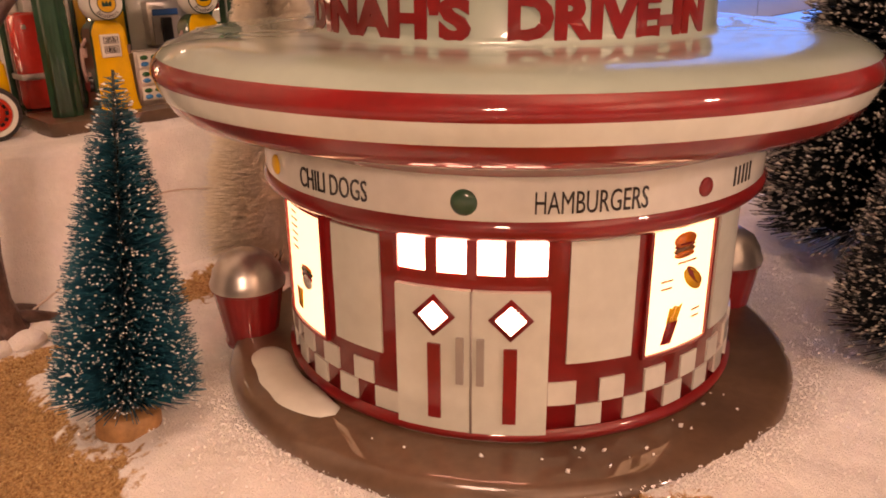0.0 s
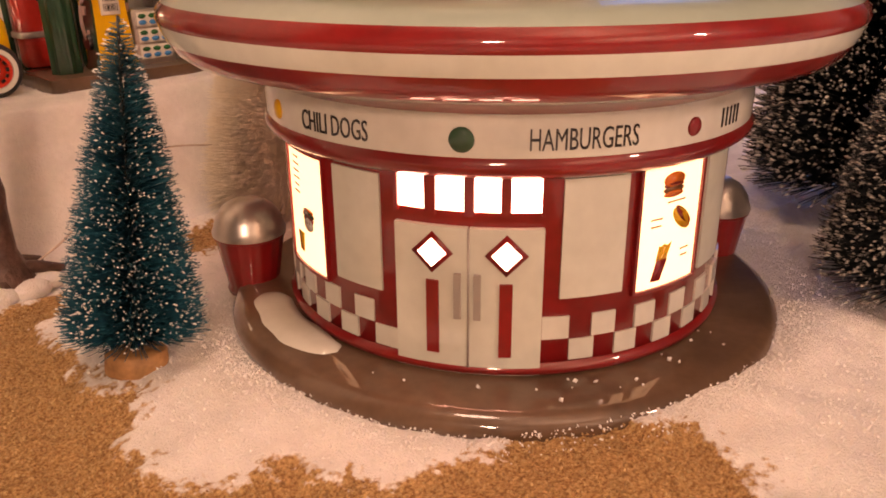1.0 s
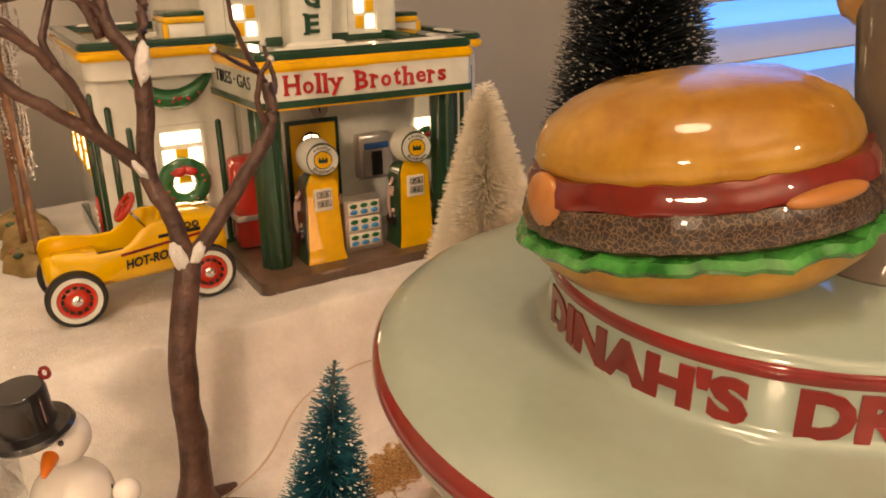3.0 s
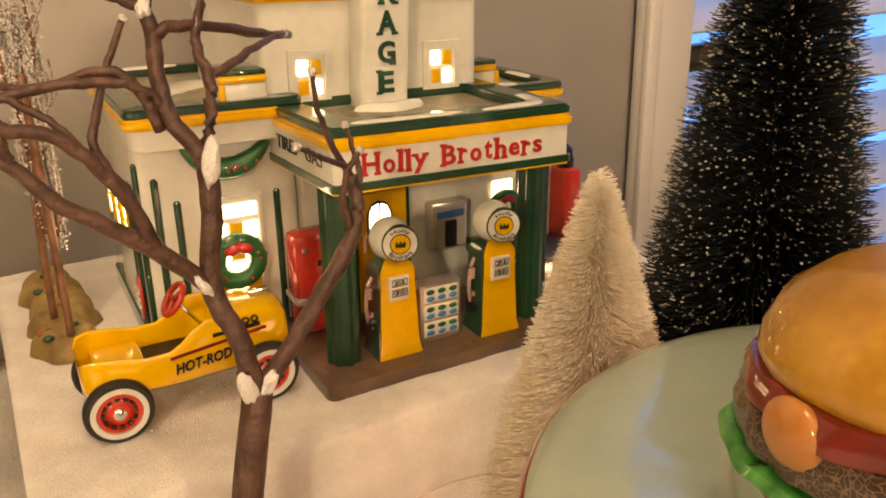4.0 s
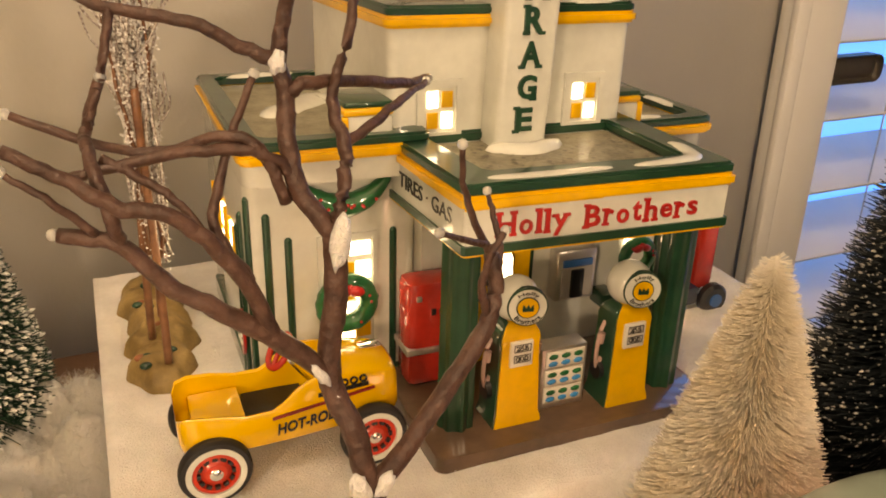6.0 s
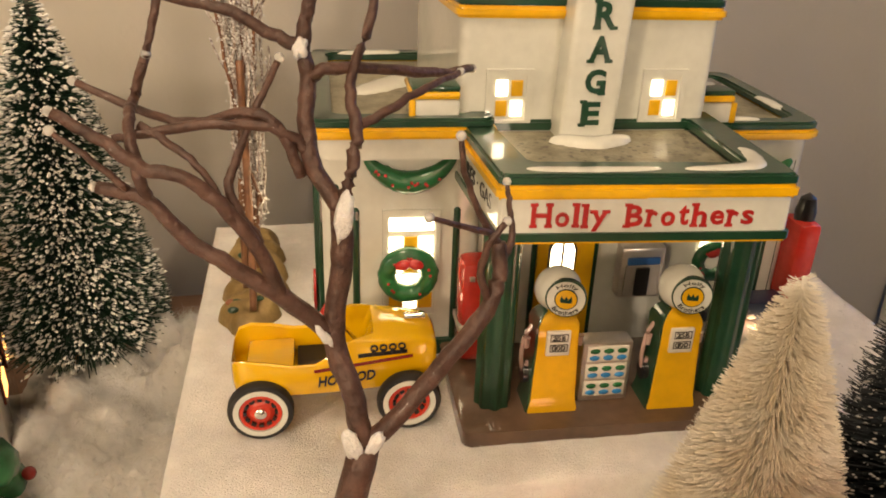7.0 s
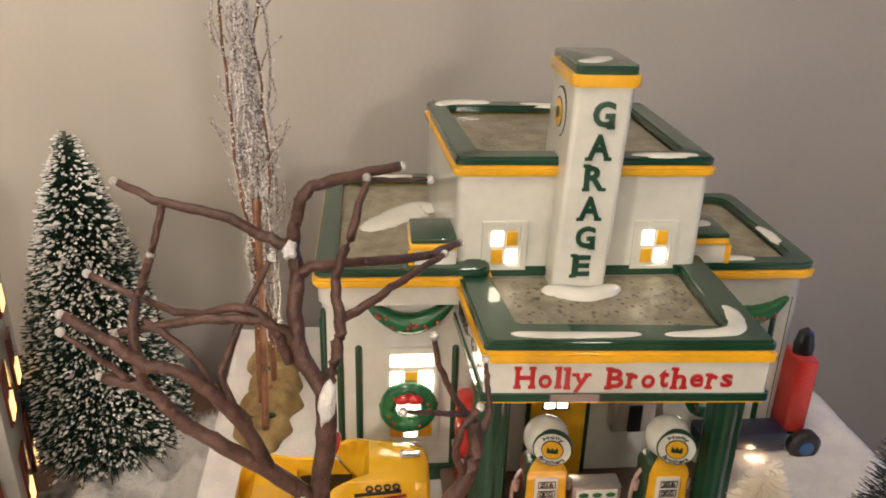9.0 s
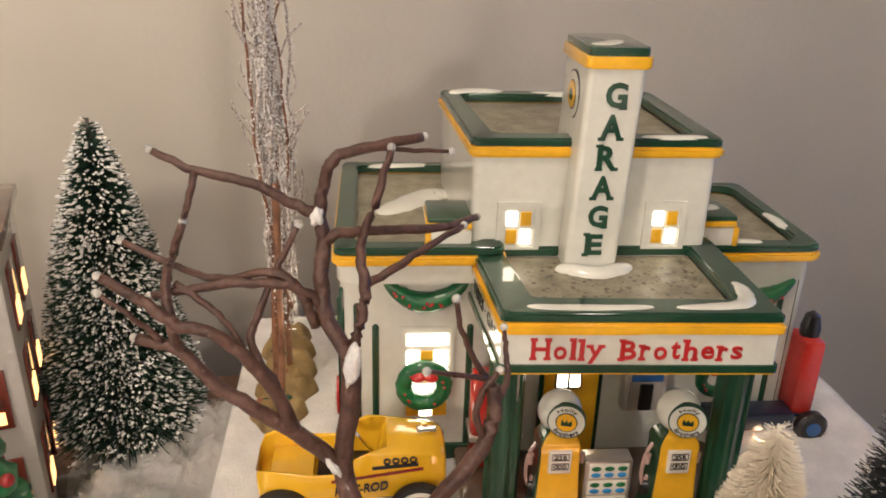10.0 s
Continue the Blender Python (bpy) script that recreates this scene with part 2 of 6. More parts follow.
def bottle_brush(name, label, where, height, radius, foot, needle, tips, trunk_mat, n=2600, lean=(0, 0), seed=1, base_mat=None, base_r=0.0, base_h=0.0,
                 needle_w=0.00022, tip_share=0.35, tip_size=0.0007, power=0.9, droop=0.15, top_r=0.03):
    rnd = random.Random(seed)
    tree = thing(name, label, "tree", Matrix.Translation(where) @ Euler((lean[0], lean[1], 0)).to_matrix().to_4x4(), group="bottle brush trees")
    bm = bm_new()
    tube(bm, [(0, 0, base_h * 0.8), (0, 0, height)], [radius * 0.05, radius * 0.02], 6)
    part("trunk", bm, trunk_mat, tree)
    if base_r:
        bm = bm_new()
        lathe(bm, [(0, 0), (base_r * 0.96, 0), (base_r, base_h * 0.1), (base_r * 0.97, base_h * 0.9), (base_r * 0.9, base_h), (0, base_h)], 32)
        part("base", bm, base_mat, tree, "round wooden disc base")
    verts, faces, tv, tf = [], [], [], []
    for i in range(n):
        u = 1 - math.sqrt(rnd.random() * 0.985 + 0.0)
        z = foot + (height - foot) * u
        r = radius * ((1 - u) ** power * (1 - top_r) + top_r) * rnd.uniform(0.82, 1.06)
        a = rnd.random() * math.tau
        dz = r * (rnd.uniform(-0.05, 0.35) - droop)
        d = Vector((math.cos(a), math.sin(a), 0))
        s = Vector((-math.sin(a), math.cos(a), 0))
        up = Vector((0, 0, 1))
        p0, p1 = up * z + d * r * 0.12, up * (z + dz) + d * r
        k = len(verts)
        w = needle_w
        verts += [p0 + s * w, p0 - s * w, p0 + up * w * 1.5, p1 + s * w * 0.7, p1 - s * w * 0.7, p1 + up * w]
        faces += [(k, k + 1, k + 4, k + 3), (k + 1, k + 2, k + 5, k + 4), (k + 2, k, k + 3, k + 5)]
        if rnd.random() < tip_share:
            q, e, k = p1 * 1.0, tip_size * rnd.uniform(0.5, 1.3), len(tv)
            q = p0 + (p1 - p0) * rnd.uniform(0.9, 1.0)
            along = (p1 - p0).normalized()
            tv += [q + along * e * 1.6, q - along * e * 2.6, q + s * e * 0.8, q - s * e * 0.8, q + up * e * 0.8, q - up * e * 0.6]
            tf += [(k + a2, k + b2, k + c2) for a2, b2, c2 in ((0, 2, 4), (2, 1, 4), (1, 3, 4), (3, 0, 4), (2, 0, 5), (1, 2, 5), (3, 1, 5), (0, 3, 5))]
    for nm, v, f, mt, lb in (("bristle", verts, faces, needle, ""), ("flocking", tv, tf, tips, "white flocked tips")):
        if v:
            me = bpy.data.meshes.new(nm)
            me.from_pydata([tuple(x) for x in v], [], f)
            me.materials.append(mt)
            ob = new(nm, me)
            ob.parent = tree
            tagged(ob, lb, kind="stuff")
    return tree

# ---------------- lamps ----------------
lamp("room_lamp", "AREA", (-0.75, -0.60, 0.50), (0.1, 0.35, 0.05), 5.2, (1.0, 0.79, 0.57), 0.14)
lamp("room_lamp", "AREA", (0.38, -0.85, 0.52), (0.2, 0.5, 0.1), 2.6, (1.0, 0.83, 0.66), 0.08)
# added fill aimed at the ceiling corner, softens contrast, no real fixture
lamp("bounce_fill", "AREA", (-0.3, -1.25, 0.75), (-0.2, -1.75, 1.6), 40.0, (1.0, 0.80, 0.60), 0.25)
# overhead point light added as ambient fill for upward faces and walls
lamp("overhead_fill", "POINT", (-0.15, -0.05, 1.25), (0.1, 0.4, 0.1), 17.0, (1.0, 0.80, 0.60), 0.14)
lamp("window_daylight", "AREA", (1.2, 0.60, 0.35), (0.5, 0.1, 0.0), 0.25, (0.35, 0.6, 1.0), 1.0, 0.9)
lamp("garage_bulb", "POINT", (0.252, 0.409, 0.0575), (0, 0, 0), 0.003, (1.0, 0.6, 0.3), 0.002)

# ---------------- room ----------------
def wall(name, label, *a, material=PAINT):
    bm = bm_new()
    box(bm, *a)
    return tagged(link(name, bm, material), label, "wall", kind="structure")


WX0, WX1, WZ0, WZ1 = 0.552, 1.95, -0.45, 0.95
wall("wall_north_left", "warm white painted plaster wall behind the village", -2.0, WX0, 0.62, 0.72, -0.75, 1.6)
wall("wall_north_right", "warm white painted plaster wall beside the window", WX1, 2.3, 0.62, 0.72, -0.75, 1.6)
wall("wall_north_top", "warm white painted plaster wall over the window", WX0, WX1, 0.62, 0.72, WZ1, 1.6)
wall("wall_north_bottom", "warm white painted plaster wall under the window", WX0, WX1, 0.62, 0.72, -0.75, WZ0)
wall("wall_west", "warm white painted plaster side wall", -2.1, -2.0, -2.0, 0.72, -0.75, 1.6)
wall("wall_east", "warm white painted plaster side wall", 2.3, 2.4, -2.0, 0.72, -0.75, 1.6)
wall("wall_south", "warm white painted plaster wall behind the room", -2.1, 2.4, -2.1, -2.0, -0.75, 1.6)
bm = bm_new(); box(bm, -2.1, 2.4, -2.1, 0.72, 1.6, 1.66)
tagged(link("ceiling", bm, PAINT), "plain warm white painted ceiling", "ceiling", kind="structure")
bm = bm_new(); box(bm, -2.1, 2.4, -2.1, 0.72, -0.81, -0.75)
tagged(link("floor", bm, mat("carpet", (0.3, 0.25, 0.2), rough=0.95, scale=30, bump=0.5)), "plain tan carpeted room floor", "floor", kind="structure")

window = thing("window_1", "white trimmed window with closed white horizontal blinds", "window", Matrix.Translation((WX0, 0.62, WZ0)), kind="structure")
W, H = WX1 - WX0, WZ1 - WZ0
for x0, x1, z0, z1 in ((-0.056, 0, -0.05, H + 0.05), (W, W + 0.056, -0.05, H + 0.05), (0, W, -0.05, 0), (0, W, H, H + 0.05)):
    bm = bm_new(); box(bm, x0, x1, -0.014, -0.001, z0, z1, 0.004)
    part("window_frame", bm, TRIM, window)
bm = bm_new(); box(bm, -0.058, -0.044, -0.022, -0.014, -0.05, H + 0.05, 0.003)
part("window_frame", bm, TRIM, window)
bm = bm_new(); box(bm, 0, W, 0.075, 0.079, 0, H)
pane = part("pane", bm, mat("dusk_glass", (0.2, 0.5, 0.9), rough=0.4, emit=(0.07, 0.34, 1.0), emit_power=1.5, spread=0.02, scale=2), window, "window pane lit by blue dusk")
n = 22
slat_me = None
for i in range(n):
    z = 0.02 + i * 0.0635
    if slat_me is None:
        bm = bm_new(); box(bm, 0.004, W - 0.004, -0.0318, 0.0318, -0.0014, 0.0014, 0.0005, 1)
        slat = part("slat", bm, SLAT, window)
        slat_me = slat.data
    else:
        slat = new("slat", slat_me)
        slat.parent = window
    slat.matrix_local = pose(0, 0.034, z, 26)
for x in (0.09, 0.75, 1.3):
    bm = bm_new(); tube(bm, [(x, 0.006, 0.0), (x, 0.006, H)], 0.0008, 5)
    part("cord", bm, SLAT, window)
latch = thing("blind_wand", "dark grey wand grip hanging in front of the blinds", "blind wand", Matrix.Translation((0.580, 0.6195, 0.109)))
bm = bm_new(); box(bm, -0.036, 0.030, -0.003, 0.0, -0.012, 0.010, 0.007, 3)
part("grip", bm, mat("dark_bronze", (0.07, 0.06, 0.05), rough=0.4, metal=0.4), latch)

# ---------------- ground ----------------
bm = bm_new(); prism(bm, [(-0.9, -0.75), (0.9, -0.75), (0.9, 0.25), (0.39, 0.335), (0.32, 0.34), (0.308, 0.60), (-0.9, 0.60)], -0.045, -0.012)
tagged(link("table", bm, mat("brown_board", (0.30, 0.17, 0.11), rough=0.6, spread=0.25, scale=12)), "dark wooden display table under the snow", "table", kind="structure")


def sandy(x, y):
    """How far a place lies inside the sand path (positive: sand)."""
    w = 0.006 * noise.noise((x * 90, y * 90, 0)) + 0.005 * noise.noise((x * 300, y * 300, 3))
    best = -1.0
    for ax, ay, bx, by, r in ((0.035, 0.255, 0.03, 0.17, 0.024), (0.03, 0.17, 0.07, 0.085, 0.026), (0.075, 0.085, 0.115, 0.07, 0.031),
                              (0.045, 0.262, 0.165, 0.296, 0.011), (0.03, 0.17, -0.05, 0.1, 0.04), (0.06, 0.05, 0.0, -0.05, 0.05)):
        d, p = Vector((bx - ax, by - ay)), Vector((x - ax, y - ay))
        t = max(0, min(1, p.dot(d) / d.length_squared))
        best = max(best, r - (p - d * t).length)
    clear = Vector((x - 0.076, y - 0.162)).length - 0.027
    return min(best, clear) + w


def snow_height(x, y):
    h = 0.003 * noise.noise((x * 22, y * 22, 1)) + 0.0012 * noise.noise((x * 80, y * 80, 2)) + 0.0006 * noise.noise((x * 330, y * 330, 5))
    return h


X0, X1, Y0, Y1, STEP = -0.10, 0.38, -0.04, 0.325, 0.00135
nx, ny = int((X1 - X0) / STEP), int((Y1 - Y0) / STEP)
vs, fs, mi = [], [], []
for j in range(ny + 1):
    for i in range(nx + 1):
        x, y = X0 + i * STEP, Y0 + j * STEP
        s = sandy(x, y)
        vs.append((x, y, snow_height(x, y) - 0.001 + (0.0 if s < 0 else -min(0.0025, s * 0.4) + 0.0005 * noise.noise((x * 900, y * 900, 7)))))
for j in range(ny):
    for i in range(nx):
        a = j * (nx + 1) + i
        fs.append((a, a + 1, a + nx + 2, a + nx + 1))
        mi.append(1 if sandy(X0 + (i + 0.5) * STEP, Y0 + (j + 0.5) * STEP) > 0 else 0)
ring = [(-0.9, -0.75), (0.9, -0.75), (0.9, 0.25), (0.39, 0.335), (0.32, 0.34), (0.308, 0.60), (0.010, 0.60), (0.006, 0.42), (-0.9, 0.42)]
k = len(vs)
vs += [(x, y, -0.006) for x, y in ring]
edge = [0, nx, (nx + 1) * (ny + 1) - 1, (nx + 1) * ny]
bottom = [i for i in range(nx + 1)]
right = [j * (nx + 1) + nx for j in range(ny + 1)]
top = [ny * (nx + 1) + i for i in range(nx, -1, -1)]
left = [j * (nx + 1) for j in range(ny, -1, -1)]
for side, far in ((bottom, (k, k + 1)), (right, (k + 1, k + 2)), (top, (k + 2, k + 3, k + 4, k + 5, k + 6, k + 7, k + 8)), (left, (k + 8, k))):
    fs.append((*far, *side[::-1]))
    mi.append(0)
me = bpy.data.meshes.new("ground")
me.from_pydata(vs, [], fs)
GROUND = SNOW.copy()
GROUND.name = "snow_and_sand"
nt = GROUND.node_tree
bsdf = nt.nodes["Principled BSDF"]
white = bsdf.inputs["Base Color"].links[0].from_socket
where, coord = nt.nodes.new("ShaderNodeAttribute"), nt.nodes.new("ShaderNodeTexCoord")
where.attribute_name = "sand"
rough1, rough2 = nt.nodes.new("ShaderNodeTexNoise"), nt.nodes.new("ShaderNodeTexNoise")
rough1.inputs["Scale"].default_value, rough1.inputs["Detail"].default_value = 420, 6
rough2.inputs["Scale"].default_value, rough2.inputs["Detail"].default_value = 1100, 3
for q in (rough1, rough2):
    nt.links.new(coord.outputs["Object"], q.inputs["Vector"])
wob, mask = nt.nodes.new("ShaderNodeMath"), nt.nodes.new("ShaderNodeMapRange")
wob.operation = "MULTIPLY_ADD"
wob.inputs[1].default_value = 0.016
nt.links.new(rough1.outputs["Fac"], wob.inputs[0])
nt.links.new(where.outputs["Fac"], wob.inputs[2])
mask.inputs["From Min"].default_value, mask.inputs["From Max"].default_value = 0.0065, 0.0095
nt.links.new(wob.outputs[0], mask.inputs["Value"])
tan = nt.nodes.new("ShaderNodeValToRGB")
tan.color_ramp.elements[0].position, tan.color_ramp.elements[1].position = 0.35, 0.65
tan.color_ramp.elements[0].color, tan.color_ramp.elements[1].color = (0.27, 0.13, 0.04, 1), (0.62, 0.40, 0.18, 1)
nt.links.new(rough2.outputs["Fac"], tan.inputs["Fac"])
both = nt.nodes.new("ShaderNodeMix")
both.data_type = "RGBA"
nt.links.new(mask.outputs["Result"], both.inputs["Factor"])
nt.links.new(white, both.inputs["A"])
nt.links.new(tan.outputs["Color"], both.inputs["B"])
nt.links.new(both.outputs["Result"], bsdf.inputs["Base Color"])
me.materials.append(GROUND)
depth = me.attributes.new("sand", "FLOAT", "POINT")
depth.data.foreach_set("value", [max(-0.02, min(0.02, sandy(x, y))) if i < k else -0.02 for i, (x, y, z) in enumerate(vs)])
me.polygons.foreach_set("use_smooth", [True] * len(fs))
tagged(new("ground", me), "white glittering artificial snow with a tan sand path", "ground", kind="structure")


def crumbs(name, label, count, size, material, where, seed):
    rnd = random.Random(seed)
    v, f = [], []
    tries = 0
    while count and tries < 60000:
        tries += 1
        p = where(rnd)
        if p is None:
            continue
        count -= 1
        e, k = size * rnd.uniform(0.4, 1.25), len(v)
        q = Euler((rnd.random() * 6, rnd.random() * 6, rnd.random() * 6)).to_matrix()
        for c in ((1, 0, 0), (-1, 0, 0), (0, 1, 0), (0, -1, 0), (0, 0, 0.7), (0, 0, -0.7)):
            v.append(tuple(Vector(p) + q @ (Vector(c) * e * rnd.uniform(0.7, 1.2))))
        f += [(k + a, k + b, k + c) for a, b, c in ((0, 2, 4), (2, 1, 4), (1, 3, 4), (3, 0, 4), (2, 0, 5), (1, 2, 5), (3, 1, 5), (0, 3, 5))]
    m = bpy.data.meshes.new(name)
    m.from_pydata(v, [], f)
    m.materials.append(material)
    return tagged(new(name, m), label, "snow" if "snow" in name else "sand", kind="stuff")


def on_sand(r):
    x, y = r.uniform(0.0, 0.16), r.uniform(0.03, 0.3)
    return (x, y, snow_height(x, y) - 0.0018) if sandy(x, y) > 0.0 else None


def on_snow(r):
    x, y = r.uniform(0.0, 0.3), r.uniform(0.0, 0.31)
    if sandy(x, y) > -0.001 or Vector((x - 0.181, y - 0.165)).length < 0.088:
        return None
    return x, y, snow_height(x, y) - 0.0006


def by_base(r):
    a, d = radians(r.uniform(150, 300)), r.uniform(0.0885, 0.094 + 0.008 * r.random())
    x, y = 0.181 + d * math.cos(a), 0.165 + d * math.sin(a)
    if sandy(x, y) > 0.004 and r.random() < 0.75:
        return None
    return x, y, snow_height(x, y) + r.uniform(-0.0008, 0.0005)


GRAIN = mat("sand_grains", (0.26, 0.13, 0.045), rough=0.7, second=(0.60, 0.42, 0.2), second_scale=700, spread=0.2)
FLAKE = mat("snow_flakes", (0.86, 0.85, 0.84), rough=0.2, spread=0.03)
crumbs("sand_grains", "loose tan sand grains on the path", 14000, 0.0005, GRAIN, on_sand, 3)
crumbs("snow_flakes", "loose white snow flakes lying on the ground", 9000, 0.00042, FLAKE, on_snow, 4)
crumbs("snow_flakes", "clumps of white snow banked against the diner base", 1800, 0.00042, FLAKE, by_base, 5)

def on_base(r):
    a, d = radians(r.uniform(195, 275)), r.uniform(0.0725, 0.086)
    return 0.181 + d * math.cos(a), 0.165 + d * math.sin(a), 0.0040 + 0.0006 * r.random()


crumbs("snow_flakes", "few white flakes fallen on the brown base", 20, 0.0007, FLAKE, on_base, 15)

# ---------------- raised block ----------------
PZ = 0.056
bm = bm_new()
N = 90
grid = {}
for i in range(N + 1):
    for j in range(N + 1):
        x, y = 0.012 + 0.295 * i / N, 0.330 + 0.218 * j / N
        grid[i, j] = bm.verts.new((x, y, PZ + 0.0006 * noise.noise((x * 60, y * 60, 4)) + 0.0003 * noise.noise((x * 400, y * 400, 4)) - (0.0006 if j == 0 else 0)))
for i in range(N):
    for j in range(N):
        bm.faces.new((grid[i, j], grid[i + 1, j], grid[i + 1, j + 1], grid[i, j + 1]))
foot = {}
for i in range(N + 1):
    x = 0.012 + 0.295 * i / N
    col = [grid[i, 0]]
    for q in range(1, 13):
        u = q / 12
        drop = 3 * u * u - 2 * u ** 3
        out = 0.020 + 0.006 * noise.noise((x * 14, 3.0, 8))
        z = PZ - (PZ + 0.004) * drop
        col.append(bm.verts.new((x, 0.330 - out * (0.25 * math.sin(math.pi * u / 2) + 0.75 * u ** 1.6) - 0.0025 * noise.noise((x * 35, z * 12, 8)) * min(1, q / 3) - 0.0007 * noise.noise((x * 160, z * 60, 9)), z)))
    foot[i] = col
for i in range(N):
    for q in range(12):
        bm.faces.new((foot[i + 1][q], foot[i][q], foot[i][q + 1], foot[i + 1][q + 1]))
for x, flip in ((0, 1), (N, 0)):
    lo = [bm.verts.new((grid[x, j].co.x, grid[x, j].co.y, -0.004)) for j in range(N + 1)]
    for j in range(N):
        q = (grid[x, j], grid[x, j + 1], lo[j + 1], lo[j])
        bm.faces.new(q if flip else q[::-1])
tagged(link("platform", bm, SNOW), "square white snow covered foam block under the garage", "platform", kind="structure")
crumbs("snow_flakes", "loose white flakes lying on the raised block", 3500, 0.0004, FLAKE, lambda r: (r.uniform(0.014, 0.305), r.uniform(0.332, 0.46), PZ + 0.0004), 6)

# cotton batting beside the block
rnd = random.Random(11)
puffs = [(rnd.uniform(-0.06, 0.002), rnd.uniform(0.33, 0.50), rnd.uniform(0.012, 0.022), rnd.uniform(0.012, 0.04)) for q in range(34)]


def fluff(x, y):
    h = -0.004
    for px, py, r, z in puffs:
        d2 = ((x - px) ** 2 + (y - py) ** 2) / (r * r)
        if d2 < 1:
            h = max(h, z * math.sqrt(1 - d2) * (1.15 - 8 * abs(px + 0.025)) - 0.001)
    return h


step = 0.0014
cx, cy = int(0.095 / step), int(0.21 / step)
vs, fs = [], []
for j in range(cy + 1):
    for i in range(cx + 1):
        x, y = -0.083 + i * step, 0.31 + j * step
        h = sum(fluff(x + dx, y + dy) for dx, dy in ((0, 0), (0.003, 0), (-0.003, 0), (0, 0.003), (0, -0.003), (0.002, 0.002), (-0.002, -0.002))) / 7
        h += 0.0018 * noise.noise((x * 110, y * 110, h * 90)) + 0.002 * noise.noise((x * 320, y * 320, 2)) + 0.0008 * noise.noise((x * 900, y * 900, 4))
        vs.append((x + 0.002 * noise.noise((x * 200, y * 200, 8)), y, max(h, -0.006)))
for j in range(cy):
    for i in range(cx):
        q = j * (cx + 1) + i
        fs.append((q, q + 1, q + cx + 2, q + cx + 1))
me = bpy.data.meshes.new("cotton_batting")
me.from_pydata(vs, [], fs)
me.materials.append(COTTON)
me.polygons.foreach_set("use_smooth", [True] * len(fs))
tagged(new("cotton_batting", me), "fluffy white cotton batting heaped beside the block", "cotton snow", kind="stuff")
v, f = [], []
for q in range(30000):
    p = Vector(vs[rnd.randrange(len(vs))])
    if p.z < 0.001:
        continue
    d = Vector((rnd.gauss(0, 0.6), rnd.gauss(0, 0.6), 1)).normalized()
    t = Vector((rnd.gauss(0, 1), rnd.gauss(0, 1), rnd.gauss(0, 0.5))).normalized() * rnd.uniform(0.002, 0.006)
    w = d.cross(t).normalized() * 0.00006
    k = len(v)
    v += [tuple(p - w), tuple(p + w), tuple(p + t + d * 0.002 + w), tuple(p + t + d * 0.002 - w)]
    f.append((k, k + 1, k + 2, k + 3))
m = bpy.data.meshes.new("cotton_fibres")
m.from_pydata(v, [], f); m.materials.append(COTTON)
tagged(new("cotton_fibres", m), "loose white fibres standing off the batting", "cotton snow", kind="stuff")

# ---------------- diner ----------------
DM = Matrix.Translation((0.181, 0.165, -0.005)) @ Matrix.Rotation(radians(2.0), 4, Vector((0.73, 0.68, 0))) @ pose(0, 0, 0, 0, 0, 217)
diner = thing("diner", "round white and red glazed ceramic drive in diner, lit inside", "building", DM)


def arc(bm, r0, r1, a0, a1, z0, z1, n=None, mi=0):
    """A curved slab round the z axis, angles in degrees."""
    n = n or max(2, int((a1 - a0) / 2))
    cols = []
    for i in range(n + 1):
        a = radians(a0 + (a1 - a0) * i / n)
        cols.append([bm.verts.new((r * math.cos(a), r * math.sin(a), z)) for r, z in ((r0, z0), (r1, z0), (r1, z1), (r0, z1))])
    fs = []
    for c, d in zip(cols, cols[1:]):
        for q in range(4):
            fs.append(bm.faces.new((c[q], d[q], d[(q + 1) % 4], c[(q + 1) % 4])))
    fs += [bm.faces.new(cols[0]), bm.faces.new(cols[-1][::-1])]
    for f in fs:
        f.material_index = mi


def arc_part(name, material, *a, label="", parent=None):
    bm = bm_new()
    arc(bm, *a)
    bmesh.ops.recalc_face_normals(bm, faces=bm.faces)
    return part(name, bm, material, parent or diner, label)


def spot(bm, shape, r, angle, z, depth):
    """A flat shape (x, z) laid on the cylinder as a thin slab."""
    lo = [bm.verts.new((r * math.cos(radians(angle) + x / r), r * math.sin(radians(angle) + x / r), z + y)) for x, y in shape]
    hi = [bm.verts.new(((r + depth) * math.cos(radians(angle) + x / r), (r + depth) * math.sin(radians(angle) + x / r), z + y)) for x, y in shape]
    n = len(shape)
    bm.faces.new(hi)
    for i in range(n):
        bm.faces.new((lo[i], lo[(i + 1) % n], hi[(i + 1) % n], hi[i]))


def oval(rx, rz, n=20, x=0.0, z=0.0, tilt=0.0):
    out = []
    for i in range(n):
        a = math.tau * i / n
        u, w = rx * math.cos(a), rz * math.sin(a)
        out.append((x + u * math.cos(tilt) - w * math.sin(tilt), z + u * math.sin(tilt) + w * math.cos(tilt)))
    return out


